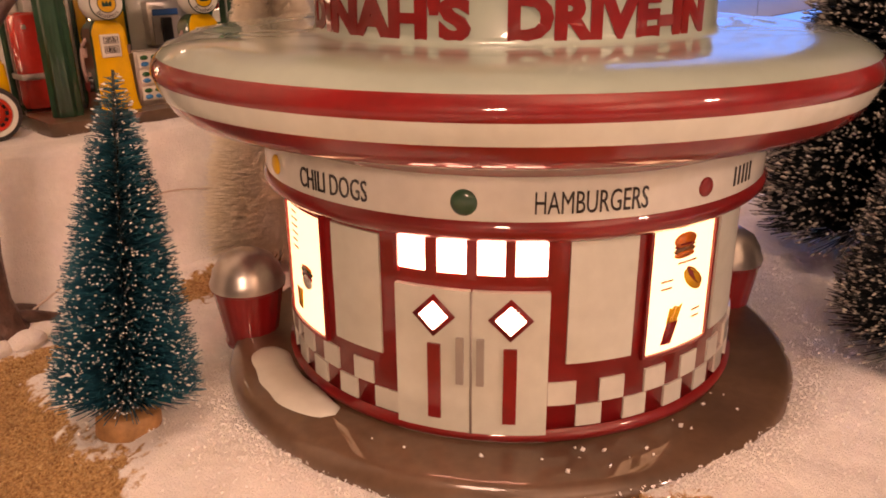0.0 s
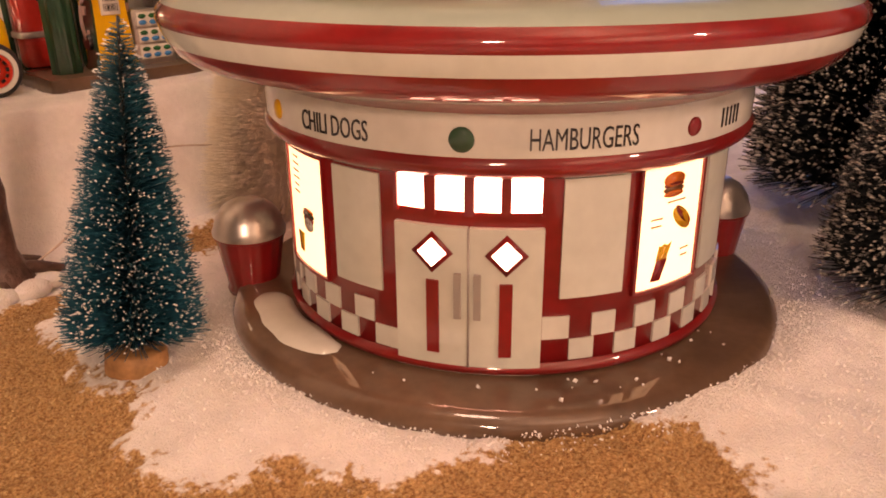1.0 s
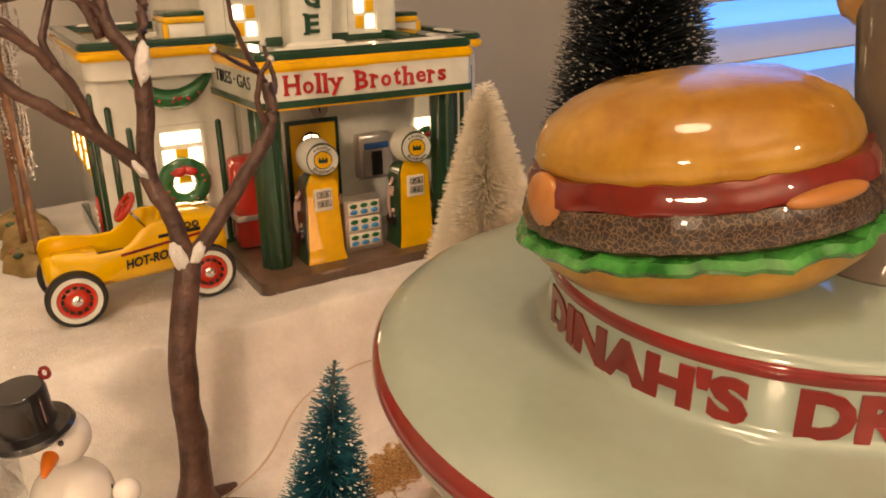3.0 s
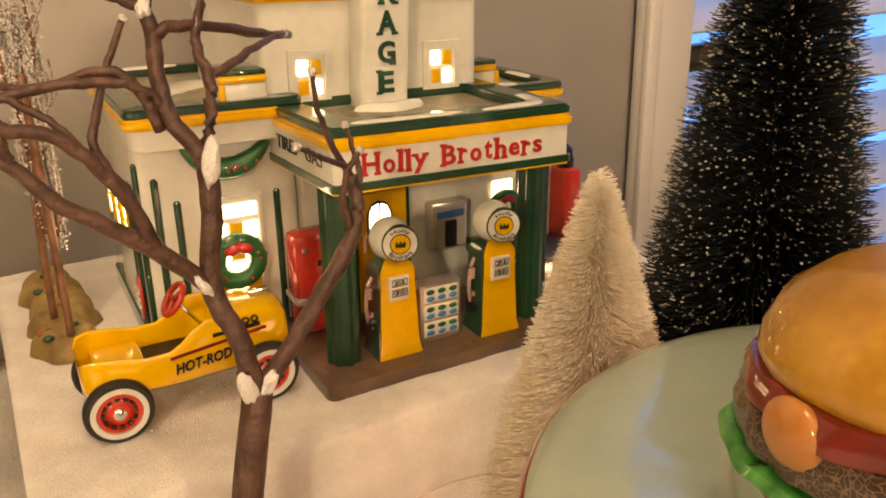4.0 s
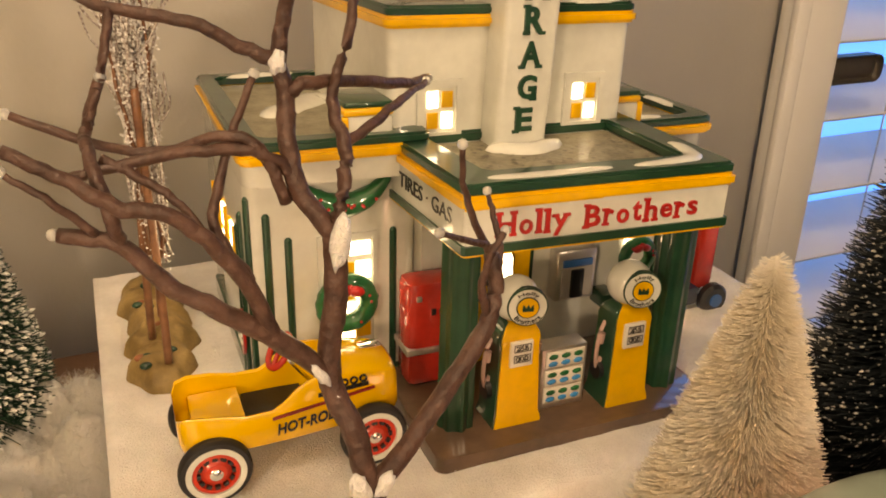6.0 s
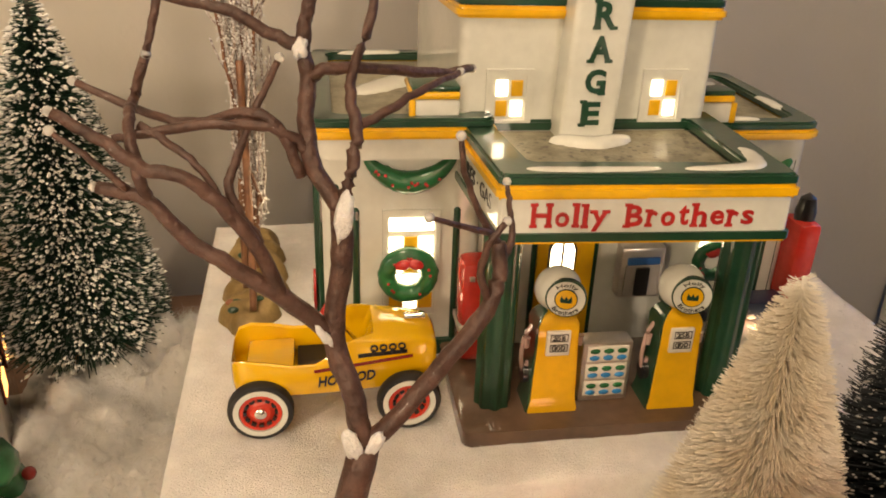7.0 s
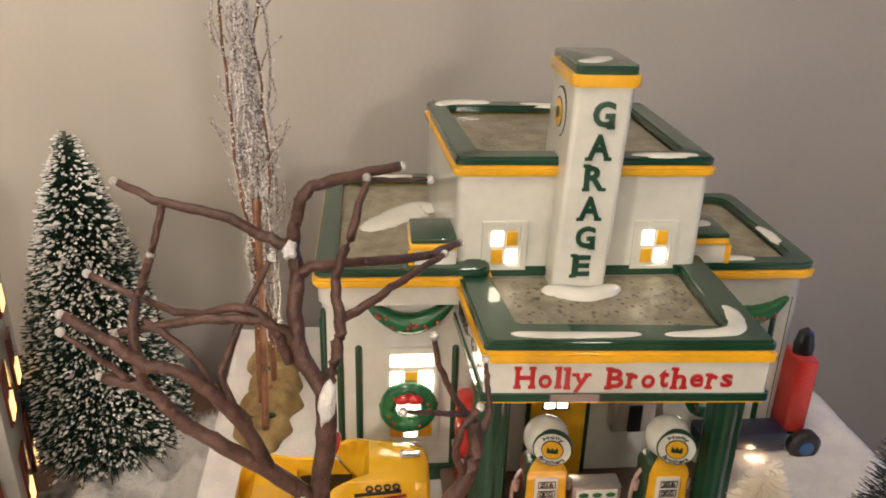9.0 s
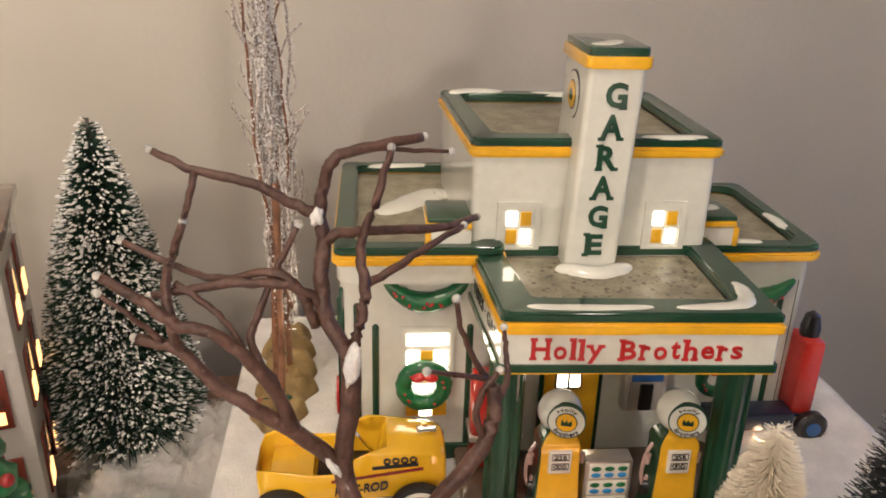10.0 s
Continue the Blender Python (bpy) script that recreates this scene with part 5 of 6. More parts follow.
def pump(x, y):
    bm = bm_new()
    prof = [(0.0094, 0.0600), (0.0094, 0.0622), (0.0086, 0.0642), (0.0082, 0.0750), (0.0075, 0.0900), (0.0077, 0.0950), (0.0058, 0.0985), (0.0036, 0.1000)]
    rows = [[bm.verts.new((x + sx * w, y + sy * w * 0.8, z)) for sx, sy in ((-1, -1), (1, -1), (1, 1), (-1, 1))] for w, z in prof]
    for i, (lo, hi) in enumerate(zip(rows, rows[1:])):
        for q in range(4):
            f = bm.faces.new((lo[q], lo[(q + 1) % 4], hi[(q + 1) % 4], hi[q]))
            f.material_index = 0 if q in (0, 1) else 1
    bm.faces.new(rows[-1])
    bmesh.ops.bevel(bm, geom=[e for e in bm.edges if not e.is_boundary], offset=0.0007, segments=2, affect="EDGES", material=-1)
    body = part("gas_pump", move(bm, BACK), [YELLOW, GREEN], garage, "yellow and green gas pump")
    gbox("dial_plate", DIAL, x - 0.0042, x + 0.0042, y - 0.0073, y - 0.0055, 0.0842, 0.0938, bevel=0.0004, parent=body)
    for text, z in (("256", 0.0914), ("000", 0.0874)):
        gpart("digits", move(letters(text, 0.0048, 0.0018, 0.0002), Matrix.Translation((x, y - 0.0074, z))), BLACK, "", body)
        for i in range(3):
            for z0 in (z - 0.0014, z + 0.0012):
                gbox("digit_box", BLACK, x - 0.0029 + i * 0.002, x - 0.0009 + i * 0.002, y - 0.00755, y - 0.0071, z0, z0 + 0.0002, bevel=0, parent=body)
        for i in range(4):
            gbox("digit_box", BLACK, x - 0.0030 + i * 0.002, x - 0.0028 + i * 0.002, y - 0.00755, y - 0.0071, z - 0.0014, z + 0.0014, bevel=0, parent=body)
    bm = bm_new(); bmesh.ops.create_uvsphere(bm, u_segments=36, v_segments=20, radius=0.0081)
    globe = gpart("globe", move(bm, Matrix.Translation((x, y, 0.1068)) @ Matrix.Diagonal((1, 0.85, 1, 1))), WHITE, "white round pump globe", body, 180)
    M = Matrix.Translation((x + 0.0012, y - 0.0058, 0.1064)) @ Matrix.Rotation(radians(-14), 4, "Z") @ Matrix.Rotation(radians(90), 4, "X")
    for r, d, mt in ((0.0069, 0.0012, GREEN), (0.0064, 0.0015, WHITE), (0.0039, 0.0017, GREEN), (0.0035, 0.0019, YELLOW)):
        bm = bm_new(); lathe(bm, [(r, -0.001), (r, d), (0, d)], 32, M)
        gpart("globe_disc", bm, mt, "", globe)
    bm = bm_new()
    for k in (-1, 0, 1):
        bm.faces.new([bm.verts.new(M @ Vector((k * 0.0012 + u, w - 0.0006, 0.0021))) for u, w in ((-0.0006, -0.0006), (0.0006, -0.0006), (0.0008, 0.0004), (k * 0.0005, 0.002), (-0.0008, 0.0004))])
    gpart("leaf_mark", bm, GREEN, "", globe)
    for text, s in (("Holly", 1), ("Brothers", -1)):
        t = letters(text, 0.0072 if s > 0 else 0.009, 0.0016, 0.0002)
        for v in t.verts:
            an = math.pi / 2 - v.co.x / 0.0051 if s > 0 else -math.pi / 2 + v.co.x / 0.0051
            rr = 0.0051 + s * v.co.z
            v.co = M @ Vector((rr * math.cos(an), rr * math.sin(an), 0.0017 - v.co.y))
        gpart("lettering", t, BLACK, "", globe)
    bm = bm_new(); tube(bm, smooth_path([(x - 0.0074, y + 0.001, 0.092), (x - 0.0104, y - 0.001, 0.0885), (x - 0.0110, y - 0.001, 0.080), (x - 0.0095, y, 0.074), (x - 0.0082, y, 0.078)], 5), 0.0008, 8)
    gpart("hose", bm, PINK, "", body)
    for s in (-1, 1):
        bm = bm_new(); tube(bm, [(x + s * 0.0096, y - 0.001, 0.0845), (x + s * 0.0096, y - 0.001, 0.0885)], [0.0011, 0.0014], 8)
        gpart("nozzle", bm, PINK, "", body)
    bm = bm_new(); lathe(bm, [(0, -0.001), (0.0034, -0.001), (0.0034, 0.001), (0, 0.001)], 20, Matrix.Translation((x - 0.0092, y, 0.073)) @ Matrix.Rotation(radians(90), 4, "Y"))
    gpart("hose_reel", bm, BLACK, "", body)


pump(0.1448, 0.3644)
pump(0.1885, 0.3626)
rack = gbox("oil_rack", SILVER, 0.1558, 0.1745, 0.3625, 0.3705, 0.0602, 0.0852, bevel=0.001, label="silver rack of painted oil cans")
for r in range(3):
    z = 0.0632 + r * 0.0073
    gbox("shelf", DIAL, 0.1575, 0.1728, 0.3617, 0.3627, z, z + 0.0062, bevel=0.0003, parent=rack)
    for i in range(3):
        cx = 0.1602 + i * 0.005
        for dz, mt in ((0.0016, glaze("can_blue", (0.03, 0.25, 0.6)) if (r, i) == (0, 0) else bpy.data.materials["can_blue"]), (0.0044, LEAFY)):
            bm = bm_new(); bmesh.ops.create_uvsphere(bm, u_segments=12, v_segments=8, radius=1)
            gpart("oil_can", move(bm, Matrix.Translation((cx, 0.3617, z + dz)) @ Matrix.Diagonal((0.0019, 0.0006, 0.0011, 1))), mt, "", rack)
# red machine and tyre beside the right wing
mach = gbox("air_machine", bpy.data.materials["cooler_red"], 0.2655, 0.2762, 0.4165, 0.4325, 0.066, 0.1035, bevel=0.0025, label="red air machine beside the wing")
bm = bm_new(); lathe(bm, [(0, 0), (0.0042, 0), (0.0045, 0.004), (0.0032, 0.010), (0, 0.0125)], 20, Matrix.Translation((0.2712, 0.4245, 0.103)))
gpart("cap", bm, BLACK, "", mach)
for y in (0.4135, 0.4305):
    bm = bm_new(); lathe(bm, [(0, -0.003), (0.0058, -0.003), (0.0074, -0.0015), (0.0074, 0.0015), (0.0058, 0.003), (0, 0.003)], 28, Matrix.Translation((0.2745, y, 0.0622)) @ Matrix.Rotation(radians(90), 4, "X"))
    tyre = gpart("tyre", bm, BLACK, "black glazed tyre", mach)
    bm = bm_new(); lathe(bm, [(0.0034, 0.002), (0.0032, 0.0036), (0, 0.0038)], 20, Matrix.Translation((0.2745, y, 0.0622)) @ Matrix.Rotation(radians(90), 4, "X"))
    gpart("hub", bm, BLUE, "", tyre)
gbox("bench", glaze("navy_glaze", (0.012, 0.022, 0.05)), 0.226, 0.266, 0.4125, 0.4250, 0.0605, 0.0695, bevel=0.0015, label="dark blue block below the fins")

# ---------------- pedal car ----------------
CM = Matrix.Translation((0.0685, 0.3800, PZ - 0.0017)) @ Matrix.Rotation(radians(-1), 4, "Z")
CARY = mat("car_yellow", (0.86, 0.50, 0.01), rough=0.18, coat=0.8, spread=0.04, scale=20)
car = thing("toy_pedal_car", "yellow metal toy pedal car with red wheels", "toy car", CM)
# hull: stations from tail to nose (x, half width, floor, rim)
st = [(-0.0345, 0.0085, 0.0175, 0.0280), (-0.0330, 0.0125, 0.0155, 0.0302), (-0.0290, 0.0140, 0.0145, 0.0308), (-0.0220, 0.0145, 0.0142, 0.0300), (-0.0140, 0.0145, 0.0142, 0.0282),
      (-0.0060, 0.0143, 0.0142, 0.0282), (-0.0020, 0.0142, 0.0142, 0.0305), (0.0020, 0.0140, 0.0142, 0.0342), (0.0070, 0.0136, 0.0142, 0.0365), (0.0140, 0.0130, 0.0142, 0.0362), (0.0220, 0.0124, 0.0145, 0.0354),
      (0.0300, 0.0116, 0.0148, 0.0342), (0.0345, 0.0108, 0.0152, 0.0327), (0.0360, 0.0096, 0.0165, 0.0309)]
bm = bm_new()
rows = []
for x, w, z0, z1 in st:
    open_top = x < 0.0075
    row = [(w * 0.75, z0), (w, z0 + 0.003), (w, z0 + (z1 - z0) * 0.55), (w * 0.97, z1 - 0.001), (w * 0.93, z1)]
    if open_top:
        row += [(w * 0.84, z1 - 0.0005), (w * 0.82, z0 + 0.004), (0.0, z0 + 0.0035)]
    else:
        row += [(w * 0.75, z1 + 0.0010), (w * 0.45, z1 + 0.0021), (0.0, z1 + 0.0024)]
    rows.append([[bm.verts.new((x, s * y, z)) for y, z in row] for s in (-1, 1)])
for i, (a, b) in enumerate(zip(rows, rows[1:])):
    for s in (0, 1):
        for q in range(7):
            f = (a[s][q], b[s][q], b[s][q + 1], a[s][q + 1])
            bm.faces.new(f if s == 0 else f[::-1])
for r in (rows[0], rows[-1]):
    for q in range(7):
        bm.faces.new((r[0][q], r[0][q + 1], r[1][q + 1], r[1][q]))
for a, b in zip(rows, rows[1:]):
    bm.faces.new((a[0][0], a[1][0], b[1][0], b[0][0]))
bmesh.ops.remove_doubles(bm, verts=bm.verts, dist=0.0002)
bmesh.ops.recalc_face_normals(bm, faces=bm.faces)
body = part("body", bm, CARY, car, "glossy yellow car body", 50)
bm = bm_new(); box(bm, -0.0300, -0.0135, -0.0114, 0.0114, 0.0195, 0.0246, 0.001)
part("seat", bm, CARY, car)
bm = bm_new(); box(bm, -0.0126, 0.0072, -0.0117, 0.0117, 0.0182, 0.0206)
part("cockpit_floor", bm, RUBBER, car, "black cockpit floor")
bm = bm_new(); tube(bm, [(0.009, 0, 0.028), (0.0000, 0, 0.0405)], 0.0006, 8)
part("steering_column", bm, CHROME, car)
SW = Matrix.Translation((-0.0004, 0, 0.0412)) @ Matrix.Rotation(radians(-52), 4, "Y")
bm = bm_new()
ringp = [SW @ Vector((0.0058 * math.cos(a), 0.0062 * math.sin(a), 0)) for a in (math.tau * i / 24 for i in range(25))]
tube(bm, ringp, 0.0011, 8, False)
wheel = part("steering_wheel", bm, bpy.data.materials["cooler_red"], car, "red steering wheel")
for a in (90, 210, 330):
    bm = bm_new(); tube(bm, [SW @ Vector((0, 0, 0)), SW @ Vector((0.0055 * math.cos(radians(a)), 0.0058 * math.sin(radians(a)), 0))], 0.0009, 6)
    part("spoke", bm, bpy.data.materials["cooler_red"], wheel)
for y in (-1, 1):
    bm = bm_new()
    box(bm, 0, 0.034, -0.0002, 0.0003, -0.0005, 0.0005, 0, 2, Matrix.Translation((-0.0065, y * 0.0148, 0.0262)) @ Matrix.Rotation(radians(-3.6 * y), 4, "Z") @ Matrix.Rotation(radians(-4.5), 4, "Y"))
    part("side_stripe", bm, RED, car)
t = letters("HOT-ROD", 0.0195, 0.0040, 0.0002, 0.03)
for v in t.verts:
    v.co.x += v.co.z * 0.18
part("lettering", move(t, Matrix.Translation((0.0045, -0.0147, 0.0228)) @ Matrix.Rotation(radians(3.2), 4, "Z") @ Matrix.Rotation(radians(-3.5), 4, "Y")), BLACK, car, "black painted capital letters")
bm = bm_new(); box(bm, 0, 0.017, -0.0003, 0.0003, -0.0007, 0.0007, 0, 2, Matrix.Translation((0.0085, -0.0133, 0.0305)) @ Matrix.Rotation(radians(4.5), 4, "Z"))
part("exhaust_bar", bm, BLACK, car)
for i in range(4):
    M = Matrix.Translation((0.0140 + i * 0.0032, -0.0128 + i * 0.0002, 0.0329)) @ Matrix.Rotation(radians(90), 4, "X")
    bm = bm_new(); lathe(bm, [(0.0008, 0.0), (0.0014, 0.0), (0.0014, 0.0005), (0.0008, 0.0005), (0.0008, 0.0)], 14, M)
    part("exhaust_port", bm, BLACK, car)
    bm = bm_new(); box(bm, 0.0132 + i * 0.0032, 0.0140 + i * 0.0032, -0.0134, -0.0129, 0.0307, 0.0325)
    part("exhaust_pipe", bm, BLACK, car)
bm = bm_new(); box(bm, 0.0255, 0.033, -0.002, 0.002, 0.0372, 0.0379, 0.0003)
part("hood_trim", bm, CHROME, car)
for x in (-0.0252, 0.0256):
    bm = bm_new(); tube(bm, [(x, -0.0135, 0.0128), (x, 0.0135, 0.0128)], 0.0008, 8)
    part("axle", bm, CHROME, car)
    for s in (-1, 1):
        M = Matrix.Translation((x, s * 0.0155, 0.0128)) @ Matrix.Rotation(radians(-90 * s), 4, "X") @ Matrix.Diagonal((0.9, 0.9, 1, 1))
        bm = bm_new(); lathe(bm, [(0.0098, -0.0022), (0.0118, -0.0022), (0.0125, -0.0010), (0.0125, 0.0010), (0.0118, 0.0022), (0.0100, 0.0024), (0.0098, 0.0012)], 48, M)
        w = part("tyre", bm, RUBBER, car, "black rubber tyre")
        bm = bm_new(); lathe(bm, [(0.0080, 0.0016), (0.0082, 0.0026), (0.0102, 0.0026), (0.0104, 0.0016)], 48, M)
        part("whitewall", bm, WHITE, w, "white tyre wall")
        bm = bm_new(); lathe(bm, [(0, -0.0012), (0.0098, -0.0012), (0.0098, 0.0010), (0.0082, 0.0014), (0.0078, 0.0022), (0.0066, 0.0022), (0.0060, 0.0008), (0.0048, 0.0010), (0.0036, 0.0020), (0, 0.0022)], 48, M)
        rim = part("rim", bm, mat("wheel_red", (0.55, 0.035, 0.015), rough=0.3, coat=0.4) if x < 0 and s < 0 else bpy.data.materials["wheel_red"], w, "red wheel rim with slots")
        bm = bm_new()
        for q in range(12):
            aq = math.tau * q / 12
            box(bm, 0.0052, 0.0064, -0.0009, 0.0009, 0.0009, 0.00215, 0, 2, M @ Matrix.Rotation(aq, 4, "Z"))
        part("rim_slot", bm, BLACK, w)
        bm = bm_new(); lathe(bm, [(0.0024, 0.0018), (0.0023, 0.0028), (0.0014, 0.0034), (0, 0.0036)], 20, M)
        part("hubcap", bm, CHROME, w, "chrome hubcap")

# ---------------- bottle brush trees ----------------
TIPS = mat("flocking", (0.80, 0.80, 0.78), rough=0.9, spread=0.05)
GREYTIP = mat("grey_flocking", (0.42, 0.41, 0.38), rough=0.9, spread=0.2, second_scale=300)
TEAL = mat("teal_bristle", (0.004, 0.052, 0.088), rough=0.45, second=(0.011, 0.14, 0.20), second_scale=200)
DARK = mat("dark_green_bristle", (0.008, 0.028, 0.016), rough=0.55, second=(0.02, 0.06, 0.035), second_scale=120)
INKY = mat("inky_bristle", (0.006, 0.009, 0.012), rough=0.5, second=(0.012, 0.018, 0.022), second_scale=120)
IVORY = mat("ivory_bristle", (0.93, 0.87, 0.75), rough=0.9, second=(0.95, 0.92, 0.85), second_scale=80)
nt = IVORY.node_tree
glow, blend = nt.nodes.new("ShaderNodeBsdfTranslucent"), nt.nodes.new("ShaderNodeMixShader")
bsdf, final = nt.nodes["Principled BSDF"], nt.nodes["Material Output"]
nt.links.new(bsdf.inputs["Base Color"].links[0].from_socket, glow.inputs["Color"])
blend.inputs[0].default_value = 0.45
nt.links.new(bsdf.outputs[0], blend.inputs[1])
nt.links.new(glow.outputs[0], blend.inputs[2])
nt.links.new(blend.outputs[0], final.inputs["Surface"])
WIRE = mat("twisted_wire", (0.05, 0.05, 0.04), rough=0.5)
WOOD = mat("pale_wood", (0.42, 0.22, 0.09), rough=0.6, spread=0.25, scale=120)
bottle_brush("bottle_brush_tree", "teal bottle brush tree with frosted tips on wooden base", (0.0685, 0.2045, -0.001), 0.0985, 0.0203, 0.009, TEAL, TIPS, WIRE, 9000, lean=(-0.07, 0.165), seed=1,
             base_mat=WOOD, base_r=0.0088, base_h=0.0065, needle_w=0.00016, tip_share=0.26, tip_size=0.00036, power=0.72, top_r=0.06, droop=0.0)
bottle_brush("bottle_brush_tree", "dark green bottle brush tree with heavy snow flocking", (-0.050, 0.495, -0.0122), 0.199, 0.0415, 0.042, DARK, TIPS, WIRE, 20000, lean=(0.0, 0.02), seed=2,
             base_mat=WOOD, base_r=0.012, base_h=0.038, needle_w=0.00035, tip_share=0.42, tip_size=0.0010, power=0.72, top_r=0.05, droop=0.1)
ivory = bottle_brush("bottle_brush_tree", "ivory cream bottle brush tree beside the diner", (0.191, 0.3025, 0.0), 0.1405, 0.040, 0.004, IVORY, TIPS, IVORY, 60000, seed=3,
             needle_w=0.00017, tip_share=0.0, power=0.9, top_r=0.09, droop=0.08)
# unseen solid cone, added to hide the dark interior and brighten the tree
bm = bm_new()
lathe(bm, [(0.0, 0.006), (0.018, 0.006), (0.019, 0.012), (0.0125, 0.055), (0.006, 0.10), (0.0015, 0.134), (0.0, 0.136)], 24)
part("core", bm, IVORY, ivory, "hidden ivory cone added to lighten the bristles")
bottle_brush("bottle_brush_tree", "tall inky black bottle brush tree with frosted tips", (0.252, 0.287, 0.0), 0.262, 0.052, 0.006, INKY, GREYTIP, WIRE, 24000, seed=4,
             needle_w=0.00024, tip_share=0.3, tip_size=0.0005, power=0.78, top_r=0.05, droop=0.02)
bottle_brush("bottle_brush_tree", "tall inky bottle brush tree behind the diner", (0.338, 0.106, -0.002), 0.225, 0.046, 0.01, INKY, GREYTIP, WIRE, 15000, seed=5,
             needle_w=0.00026, tip_share=0.6, tip_size=0.0008, power=0.75, top_r=0.05, droop=0.02)
bottle_brush("bottle_brush_tree", "shorter inky bottle brush tree with frosted tips", (0.264, 0.053, -0.002), 0.128, 0.038, 0.006, INKY, GREYTIP, WIRE, 13000, seed=6,
             needle_w=0.00022, tip_share=0.6, tip_size=0.0006, power=0.75, top_r=0.05, droop=0.02)
bottle_brush("bottle_brush_tree", "small dark bottle brush tree with thick white flocking", (-0.058, 0.345, 0.0), 0.070, 0.026, 0.004, DARK, TIPS, WIRE, 7000, seed=7,
             needle_w=0.00028, tip_share=0.55, tip_size=0.0010, power=0.8, top_r=0.06, droop=0.05)

